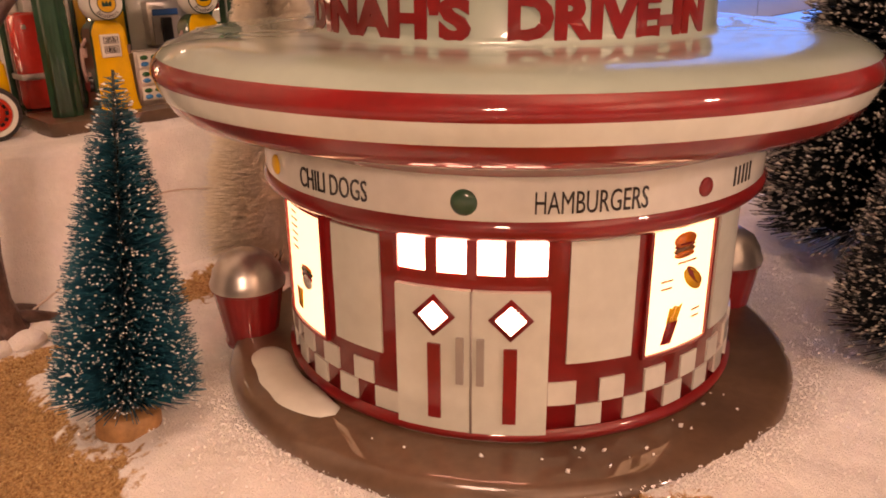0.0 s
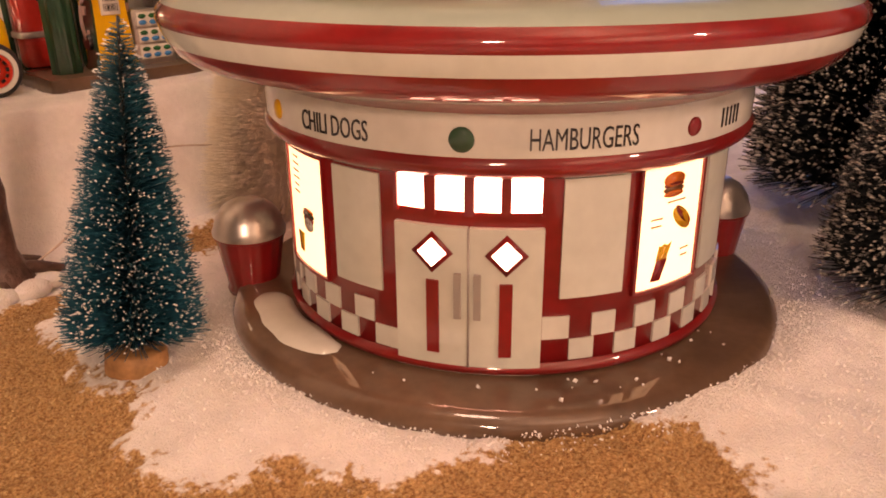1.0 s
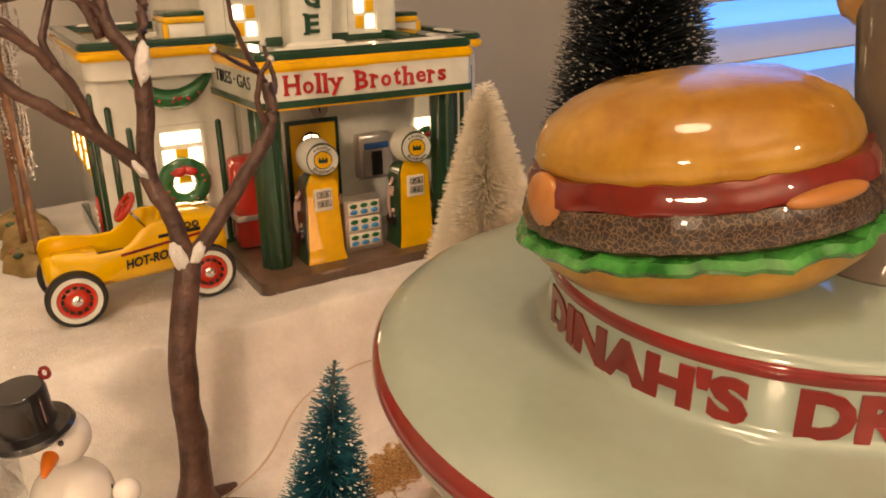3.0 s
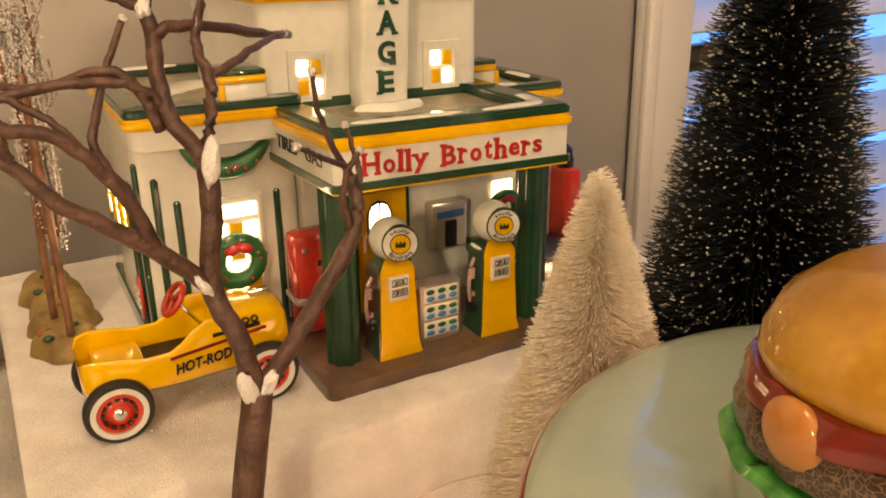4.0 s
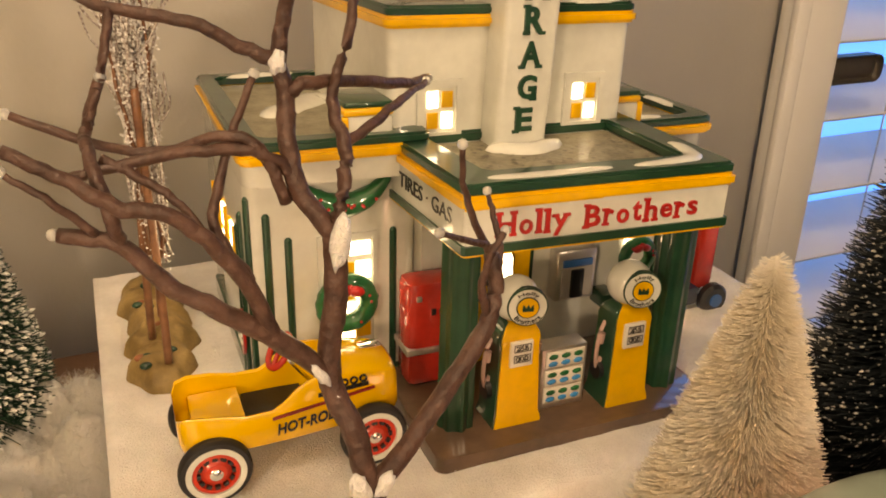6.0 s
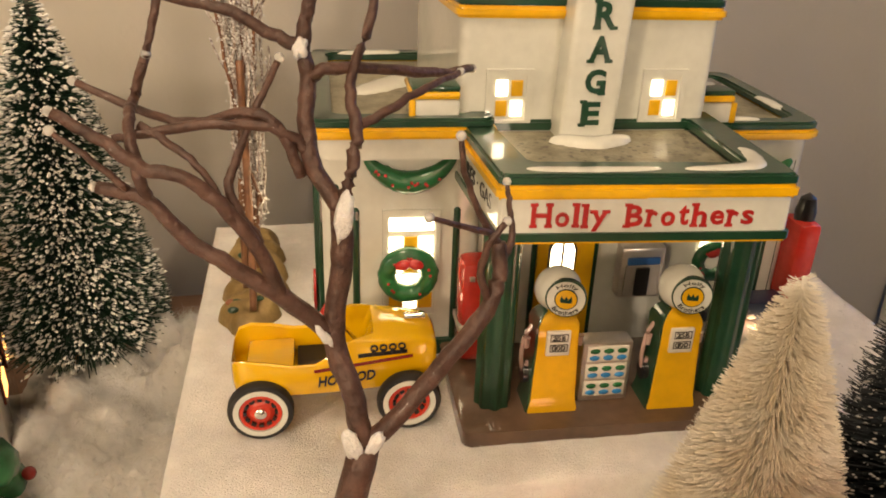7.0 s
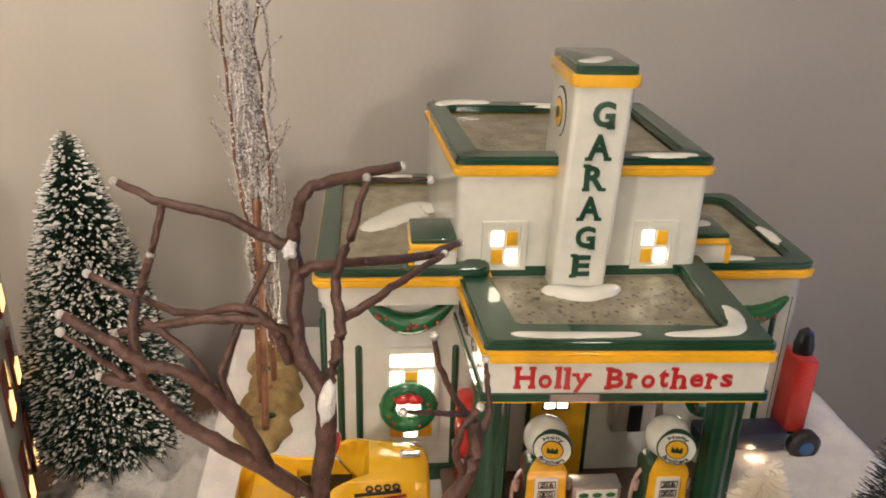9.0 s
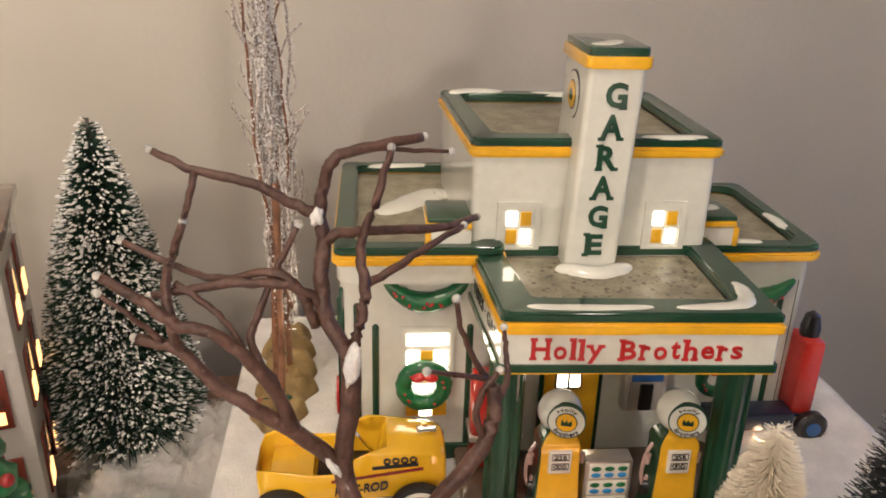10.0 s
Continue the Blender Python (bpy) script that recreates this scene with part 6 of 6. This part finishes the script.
# ---------------- bare brown tree ----------------
BARK = mat("brown_twig_wrap", (0.052, 0.023, 0.016), rough=0.5, second=(0.115, 0.056, 0.040), second_scale=160, spread=0.2, scale=150, bump=1.0, bump_scale=420, coat=0.12)
BULB = mat("clear_bulb", (0.85, 0.85, 0.82), rough=0.12, spread=0.03, trans=0.6)
tree = thing("bare_tree", "bare brown twig tree with small clear light bulbs", "tree", Matrix.Translation((0.061, 0.293, -0.002)))
OFF = Matrix.Translation((-0.061, -0.293, 0.002))
BRANCHES = (
    (0.0062, 0.0050, [(0.061, 0.293, -0.002), (0.0645, 0.298, 0.03), (0.066, 0.302, 0.06), (0.0745, 0.3086, 0.093)]),
    (0.0036, 0.0032, [(0.0745, 0.3086, 0.093), (0.072, 0.312, 0.109), (0.068, 0.318, 0.1234), (0.071, 0.319, 0.144), (0.0713, 0.3198, 0.1584)]),
    (0.0028, 0.0022, [(0.0713, 0.3198, 0.1584), (0.065, 0.325, 0.169), (0.064, 0.329, 0.181), (0.065, 0.332, 0.188), (0.064, 0.333, 0.196)]),
    (0.002, 0.0014, [(0.065, 0.332, 0.188), (0.07, 0.332, 0.191), (0.085, 0.338, 0.189), (0.101, 0.35, 0.185), (0.112, 0.363, 0.183)]),
    (0.0022, 0.0016, [(0.064, 0.333, 0.196), (0.066, 0.333, 0.206), (0.069, 0.333, 0.212), (0.078, 0.336, 0.214), (0.093, 0.342, 0.215)]),
    (0.001, 0.0006, [(0.079, 0.336, 0.214), (0.089, 0.34, 0.212), (0.101, 0.345, 0.21)]),
    (0.0021, 0.0012, [(0.064, 0.333, 0.196), (0.057, 0.334, 0.199), (0.046, 0.335, 0.205), (0.031, 0.338, 0.208), (0.02, 0.34, 0.213)]),
    (0.0013, 0.001, [(0.031, 0.338, 0.208), (0.029, 0.335, 0.2), (0.025, 0.333, 0.189), (0.023, 0.334, 0.184)]),
    (0.0022, 0.0012, [(0.0713, 0.3198, 0.1584), (0.075, 0.322, 0.171), (0.076, 0.325, 0.179), (0.075, 0.33, 0.187), (0.08, 0.332, 0.201), (0.084, 0.336, 0.213)]),
    (0.0016, 0.001, [(0.076, 0.325, 0.178), (0.085, 0.33, 0.181), (0.095, 0.338, 0.184), (0.106, 0.35, 0.185)]),
    (0.003, 0.0018, [(0.068, 0.318, 0.1234), (0.056, 0.317, 0.136), (0.043, 0.316, 0.147), (0.034, 0.317, 0.154), (0.026, 0.318, 0.164), (0.015, 0.32, 0.167)]),
    (0.0011, 0.0008, [(0.022, 0.318, 0.167), (0.015, 0.317, 0.175), (0.008, 0.318, 0.181)]),
    (0.0024, 0.0016, [(0.0552, 0.317, 0.1365), (0.051, 0.316, 0.15), (0.044, 0.315, 0.162), (0.036, 0.315, 0.17), (0.026, 0.316, 0.173), (0.018, 0.318, 0.179), (0.008, 0.32, 0.185)]),
    (0.0018, 0.0014, [(0.026, 0.318, 0.164), (0.025, 0.317, 0.172), (0.023, 0.325, 0.181), (0.023, 0.334, 0.184), (0.027, 0.334, 0.194)]),
    (0.0018, 0.0012, [(0.065, 0.326, 0.171), (0.057, 0.325, 0.178), (0.043, 0.325, 0.18), (0.025, 0.325, 0.178), (0.019, 0.325, 0.177)]),
    (0.0018, 0.0011, [(0.062, 0.325, 0.166), (0.057, 0.325, 0.179), (0.049, 0.327, 0.182), (0.038, 0.33, 0.179), (0.026, 0.335, 0.18), (0.009, 0.34, 0.187)]),
    (0.0016, 0.001, [(0.051, 0.316, 0.152), (0.045, 0.318, 0.165), (0.047, 0.322, 0.172), (0.052, 0.328, 0.182), (0.058, 0.332, 0.193)]),
    (0.0013, 0.001, [(0.025, 0.326, 0.18), (0.033, 0.323, 0.175), (0.039, 0.32, 0.17), (0.044, 0.316, 0.162)]),
    (0.0033, 0.0024, [(0.0745, 0.3086, 0.093), (0.083, 0.309, 0.101), (0.096, 0.311, 0.116), (0.107, 0.314, 0.128), (0.112, 0.317, 0.138), (0.112, 0.32, 0.147)]),
    (0.0013, 0.0008, [(0.112, 0.32, 0.147), (0.107, 0.318, 0.155), (0.102, 0.316, 0.167), (0.1, 0.313, 0.178)]),
    (0.0014, 0.0007, [(0.112, 0.318, 0.141), (0.117, 0.325, 0.146), (0.117, 0.33, 0.154), (0.117, 0.333, 0.158)]),
    (0.0011, 0.0007, [(0.109, 0.318, 0.151), (0.1, 0.312, 0.156), (0.092, 0.306, 0.161)]),
    (0.0014, 0.001, [(0.109, 0.315, 0.132), (0.106, 0.313, 0.142), (0.108, 0.312, 0.151), (0.112, 0.314, 0.155)]),
)
rnd = random.Random(21)
for i, (r0, r1, pts) in enumerate(BRANCHES):
    path = smooth_path(pts, 6)
    n = len(path)
    bm = bm_new()
    radii = []
    for k in range(n):
        t = k / (n - 1)
        r = 0.87 * (r0 + (r1 - r0) * t) * (1 + 0.10 * noise.noise((t * 9, i * 3.1, 0)))
        if i == 0:
            r *= 1 + 1.3 * (max(0, 0.26 - t) / 0.26) ** 1.6
        radii.append(r)
    for k in range(1, n - 1):
        path[k] = path[k] + Vector((noise.noise((k * 0.5, i, 0)), noise.noise((k * 0.5, i, 5)), noise.noise((k * 0.5, i, 9)))) * 0.0007
    tube(bm, path, radii, 12 if r0 > 0.002 else 8)
    part("trunk" if i == 0 else "branch", move(bm, OFF), BARK, tree, "", 180)
    if i and r1 < 0.0019:
        e = path[-1]
        d = (path[-1] - path[-3]).normalized()
        bm = bm_new()
        bmesh.ops.create_uvsphere(bm, u_segments=12, v_segments=8, radius=0.0013)
        part("bulb", move(bm, OFF @ Matrix.Translation(e + d * 0.0009)), BULB, tree, "small clear unlit bulb", 180)
for q, (a, b) in enumerate((((0.061, 0.293, 0.006), (0.044, 0.288, 0.0)), ((0.061, 0.293, 0.008), (0.082, 0.292, 0.003)), ((0.062, 0.296, 0.008), (0.078, 0.305, 0.004)), ((0.06, 0.294, 0.006), (0.05, 0.302, 0.001)), ((0.06, 0.291, 0.006), (0.058, 0.280, 0.0)))):
    bm = bm_new()
    m = (Vector(a) + Vector(b)) / 2 + Vector((0, 0, 0.001))
    tube(bm, smooth_path([a, m, b], 6), [0.0035 - 0.002 * k / 12 for k in range(13)], 8)
    part("root", move(bm, OFF), BARK, tree, "", 180)
for x, y, z, rx, ry, rz, tilt in ((0.0718, 0.3165, 0.1575, 0.0026, 0.002, 0.0075, 0.2), (0.0712, 0.3055, 0.0965, 0.0028, 0.002, 0.0055, -0.25), (0.0775, 0.3055, 0.0965, 0.0025, 0.002, 0.005, 0.5), (0.0655, 0.3155, 0.125, 0.0018, 0.0016, 0.0045, -0.5), (0.0635, 0.3312, 0.196, 0.002, 0.0018, 0.0035, 0.3)):
    bm = bm_new(); bmesh.ops.create_icosphere(bm, subdivisions=3, radius=1)
    for v in bm.verts:
        v.co *= 1 + 0.5 * noise.noise(v.co * 1.8 + Vector((x * 900, 0, 0)))
    part("snow_clump", move(bm, OFF @ Matrix.Translation((x, y, z)) @ Matrix.Rotation(tilt, 4, "Y") @ Matrix.Diagonal((rx * 0.8, ry * 0.8, rz * 0.85, 1))), SNOW, tree, "white snow caught in the fork", 180)
for q, (x, y, s) in enumerate(((0.055, 0.284, 0.008), (0.067, 0.284, 0.007), (0.074, 0.288, 0.006), (0.048, 0.297, 0.006))):
    bm = bm_new(); bmesh.ops.create_icosphere(bm, subdivisions=3, radius=s)
    move(bm, Matrix.Translation((x, y, 0.0012)) @ Matrix.Diagonal((1, 0.8, 0.55, 1)))
    tagged(link("snow_lump", bm, SNOW, 180), "rounded white snow lump at the tree foot", "snow lump", group="snow lumps")
bm = bm_new(); tube(bm, smooth_path([(0.073, 0.300, 0.004), (0.09, 0.302, 0.012), (0.11, 0.3125, 0.026), (0.135, 0.3135, 0.033), (0.16, 0.3135, 0.03)], 6), 0.00045, 6)
tagged(link("wire", bm, mat("clear_wire", (0.55, 0.45, 0.38), rough=0.3), 180), "thin pale wire lying along the snow bank", "wire")

# ---------------- snowman ----------------
SX, SY = 0.0247, 0.2831
GLOSS = glaze("snowman_white", (0.80, 0.78, 0.74), spread=0.04)
snowman = thing("snowman_figurine", "glossy white ceramic snowman with a black top hat", "snowman", Matrix.Translation((SX, SY, 0.0005)) @ Matrix.Rotation(radians(-25), 4, "Z"))
for z, r, nm in ((0.0135, 0.0150, "lower_body"), (0.036, 0.0120, "upper_body"), (0.0565, 0.0088, "head")):
    bm = bm_new(); bmesh.ops.create_uvsphere(bm, u_segments=40, v_segments=24, radius=r)
    part(nm, move(bm, Matrix.Translation((0, 0, z)) @ Matrix.Diagonal((1, 1, 0.95, 1))), GLOSS, snowman, "", 180)
bm = bm_new(); lathe(bm, [(0, 0.0625), (0.0118, 0.0622), (0.0125, 0.0632), (0.0118, 0.0645), (0.0078, 0.065), (0.0076, 0.0660), (0.0080, 0.0755), (0.0074, 0.0768), (0, 0.0772)], 40)
hat = part("top_hat", move(bm, pose(0, 0, 0, 4, -5)), BLACK, snowman, "shiny black top hat")
bm = bm_new(); tube(bm, [Vector((0.0013 * math.cos(a), 0, 0.0782 + 0.0016 * math.sin(a))) for a in (math.tau * i / 16 for i in range(17))], 0.0006, 6, False)
part("hanging_loop", bm, RED, hat, "thin red hanging loop")
bm = bm_new(); lathe(bm, [(0.0024, 0), (0.0021, 0.003), (0.0008, 0.0075), (0, 0.008)], 16, Matrix.Translation((0.0, -0.008, 0.0555)) @ Matrix.Rotation(radians(105), 4, "X"))
part("carrot_nose", bm, ORANGE, snowman, "orange carrot nose")
for x, z in ((-0.0033, 0.0592), (0.0033, 0.0592)):
    bm = bm_new(); bmesh.ops.create_uvsphere(bm, u_segments=10, v_segments=8, radius=0.0009)
    part("eye", move(bm, Matrix.Translation((x, -0.0077, z))), BLACK, snowman)
for z in (0.0415, 0.037, 0.0325, 0.022, 0.015):
    rr, zc = (0.0120, 0.036) if z > 0.027 else (0.0150, 0.0135)
    y = -math.sqrt(max(0, rr * rr - (z - zc) ** 2)) - 0.0001
    bm = bm_new(); bmesh.ops.create_uvsphere(bm, u_segments=10, v_segments=8, radius=0.0010)
    part("button", move(bm, Matrix.Translation((0.0005, y, z))), BLACK, snowman)
bm = bm_new(); tube(bm, smooth_path([(0.0105, 0, 0.039), (0.0125, 0, 0.0368), (0.0140, -0.001, 0.0345)], 5), 0.0006, 6)
arm = part("arm", bm, WIRE, snowman)
bm = bm_new(); bmesh.ops.create_icosphere(bm, subdivisions=3, radius=0.0042)
part("snowball", move(bm, Matrix.Translation((0.0162, -0.001, 0.0362))), GLOSS, snowman, "white snowball in the hand", 180)

# ---------------- frosted twig tree on a tan base ----------------
TANB = mat("tan_resin", (0.17, 0.11, 0.035), rough=0.6, second=(0.36, 0.25, 0.10), second_scale=60, spread=0.2, scale=80, bump=0.8, bump_scale=220)
COPPER = mat("copper_twig", (0.12, 0.05, 0.025), rough=0.35, coat=0.3, second=(0.26, 0.12, 0.06), second_scale=140)
FROST = mat("glitter_frost", (0.20, 0.14, 0.11), rough=0.35, second=(0.78, 0.74, 0.72), second_scale=900, bump=1.0, bump_scale=900)
birch = thing("twig_tree", "slim copper twig tree with white glitter frost", "tree", Matrix.Translation((0.036, 0.462, PZ)))
bm = bm_new()
rows = []
for j in range(61):
    t = j / 60
    y = -0.031 + 0.101 * t
    end = max(0.0, 1 - abs(2 * t - 1) ** 6) ** 0.5
    w = (0.0128 + 0.0016 * math.sin(y * 330) + 0.002 * noise.noise((y * 60, 1.0, 4.0))) * end
    mid = 0.0015 * math.sin(y * 90)
    rows.append([])
    for i in range(25):
        u = -1 + i / 12
        p = Vector((mid + w * u, y, 0))
        p.z = max(0.0, 0.0098 * (1 - abs(u) ** 3.5) ** 0.6 * end * (1 + 0.3 * noise.noise(p * 90) + 0.15 * noise.noise(p * 260)))
        rows[-1].append(bm.verts.new(p))
for lo, hi in zip(rows, rows[1:]):
    for i in range(24):
        bm.faces.new((lo[i], lo[i + 1], hi[i + 1], hi[i]))
part("resin_base", bm, TANB, birch, "lumpy tan resin base", 180)
rnd = random.Random(31)
for q in range(9):
    bm = bm_new(); bmesh.ops.create_icosphere(bm, subdivisions=2, radius=1)
    x, y = rnd.uniform(-0.009, 0.009), rnd.uniform(-0.024, 0.05)
    part("leaf_spot", move(bm, Matrix.Translation((x, y, 0.0090)) @ Matrix.Diagonal((0.0024, 0.0017, 0.0015, 1))), GREEN if q % 3 else mat("rust_spot", (0.25, 0.09, 0.04)), birch, "", 180)
for i, (x, y) in enumerate(((0.001, -0.022), (-0.003, 0.0), (0.002, 0.014))):
    bm = bm_new()
    tube(bm, smooth_path([(x, y, 0.008), (x + 0.001, y * 0.7, 0.035), (x * 0.6 + 0.002, y * 0.35, 0.075), (0.003, y * 0.2, 0.11)], 5), [0.0016] * 16, 10)
    part("trunk", bm, COPPER, birch, "", 180)
fr_v, fr_f = [], []
for q in range(34):
    a, r = rnd.random() * math.tau, 0.0065 * math.sqrt(rnd.random())
    p = Vector((0.003 + r * math.cos(a), r * math.sin(a), 0.07 + rnd.uniform(-0.03, 0.015)))
    pts = [p]
    top = rnd.uniform(0.17, 0.26)
    while p.z < top:
        p = p + Vector((rnd.gauss(0, 0.0012) + 0.05 * (0.003 - p.x), rnd.gauss(0, 0.0012) - 0.05 * p.y, 0.009))
        pts.append(p)
    bm = bm_new()
    tube(bm, pts, [0.0008 - 0.0004 * k / len(pts) for k in range(len(pts))], 6)
    part("twig", bm, COPPER if q % 6 == 0 else FROST, birch, "", 180)
    for p in pts:
        for k in range(20):
            c = p + Vector((rnd.gauss(0, 0.0009), rnd.gauss(0, 0.0009), rnd.uniform(-0.005, 0.005)))
            if c.z < 0.085 and rnd.random() < 0.7:
                continue
            e, n0 = rnd.uniform(0.0003, 0.0008), len(fr_v)
            fr_v += [tuple(c + Vector(d) * e) for d in ((1, 0, 0), (-0.5, 0.9, 0), (-0.5, -0.9, 0), (0, 0, 1.2))]
            fr_f += [(n0, n0 + 1, n0 + 3), (n0 + 1, n0 + 2, n0 + 3), (n0 + 2, n0, n0 + 3), (n0, n0 + 2, n0 + 1)]
for q in range(26):
    z = rnd.uniform(0.085, 0.21)
    s = rnd.choice((-1, 1))
    y = rnd.uniform(-0.004, 0.004)
    p0 = Vector((0.003, y, z))
    pts = [p0, p0 + Vector((s * 0.005, y * 0.5, 0.004)), p0 + Vector((s * rnd.uniform(0.008, 0.012), y, 0.012)), p0 + Vector((s * rnd.uniform(0.009, 0.016), y, rnd.uniform(0.016, 0.026)))]
    bm = bm_new(); tube(bm, smooth_path(pts, 4), 0.00045, 5)
    part("twig", bm, FROST, birch, "", 180)
m = bpy.data.meshes.new("frost")
m.from_pydata(fr_v, [], fr_f); m.materials.append(FLAKE)
ob = new("frost", m); ob.parent = birch; tagged(ob, "white glitter frost on the twigs", kind="stuff")

# ---------------- house and holly at the edge ----------------
HM = Matrix.Translation((-0.0635, 0.422, -0.010)) @ Matrix.Rotation(radians(16), 4, "Z")
house = thing("lit_house", "grey ceramic town house with lit red framed windows", "building", HM)
HG = glaze("house_grey", (0.45, 0.43, 0.40))
MAROON = glaze("maroon_glaze", (0.16, 0.03, 0.02))
GLOW = mat("amber_window", (0.8, 0.4, 0.1), rough=0.3, emit=(1.0, 0.5, 0.15), emit_power=2.5)
bm = bm_new(); box(bm, -0.085, 0.0, 0.0, 0.07, -0.002, 0.163, 0.001)
part("wall", bm, HG, house)
bm = bm_new(); box(bm, -0.088, 0.003, -0.003, 0.073, 0.163, 0.168, 0.001)
part("roof", bm, BROWN, house, "dark brown flat roof edge")
for z0, z1 in ((0.085, 0.112), (0.122, 0.150), (0.04, 0.07)):
    for x0, x1, y0, y1 in ((-0.022, -0.006, -0.0012, 0.0), (-0.052, -0.036, -0.0012, 0.0)):
        bm = bm_new(); box(bm, x0, x1, y0, y1, z0, z1, 0.0004)
        w = part("window", bm, MAROON, house, "maroon framed lit window")
        for i in (0, 1):
            for j in (0, 1, 2):
                bm = bm_new(); box(bm, x0 + 0.0022 + i * 0.0062, x0 + 0.0072 + i * 0.0062, y0 - 0.0005, y0 + 0.0005, z0 + 0.0025 + j * (z1 - z0 - 0.004) / 3, z0 + 0.0005 + (j + 1) * (z1 - z0 - 0.004) / 3)
                part("pane", bm, GLOW if j == 0 else MAROON, w)
    for y0, y1 in ((0.012, 0.026), (0.042, 0.056)):
        bm = bm_new(); box(bm, 0.0, 0.0012, y0, y1, z0, z1, 0.0004)
        w = part("window", bm, MAROON, house, "maroon framed lit window")
        for i in (0, 1):
            bm = bm_new(); box(bm, 0.0008, 0.0018, y0 + 0.002 + i * 0.0055, y0 + 0.0062 + i * 0.0055, z0 + 0.0025, z0 + 0.012)
            part("pane", bm, GLOW, w)
holly = thing("holly_bush", "glossy green ceramic holly mound with red berries", "holly", Matrix.Translation((-0.0665, 0.368, 0.010)))
rnd = random.Random(41)
for q in range(26):
    t = q / 25
    a = q * 2.4
    r = 0.021 * (1 - t * 0.75)
    bm = bm_new(); bmesh.ops.create_icosphere(bm, subdivisions=3, radius=1)
    for v in bm.verts:
        v.co *= 1 + 0.22 * noise.noise(v.co * 2.2 + Vector((q * 5, 0, 0)))
    part("leaf_lobe", move(bm, Matrix.Translation((r * math.cos(a), r * math.sin(a), 0.012 + 0.078 * t)) @ Matrix.Diagonal((0.0105, 0.0105, 0.0085, 1))), LEAFY, holly, "", 180)
    if q % 2:
        bm = bm_new(); bmesh.ops.create_uvsphere(bm, u_segments=14, v_segments=10, radius=0.0026)
        part("berry", move(bm, Matrix.Translation(((r + 0.0095) * math.cos(a - 0.3), (r + 0.0095) * math.sin(a - 0.3), 0.014 + 0.078 * t))), RED, holly, "shiny red berry", 180)
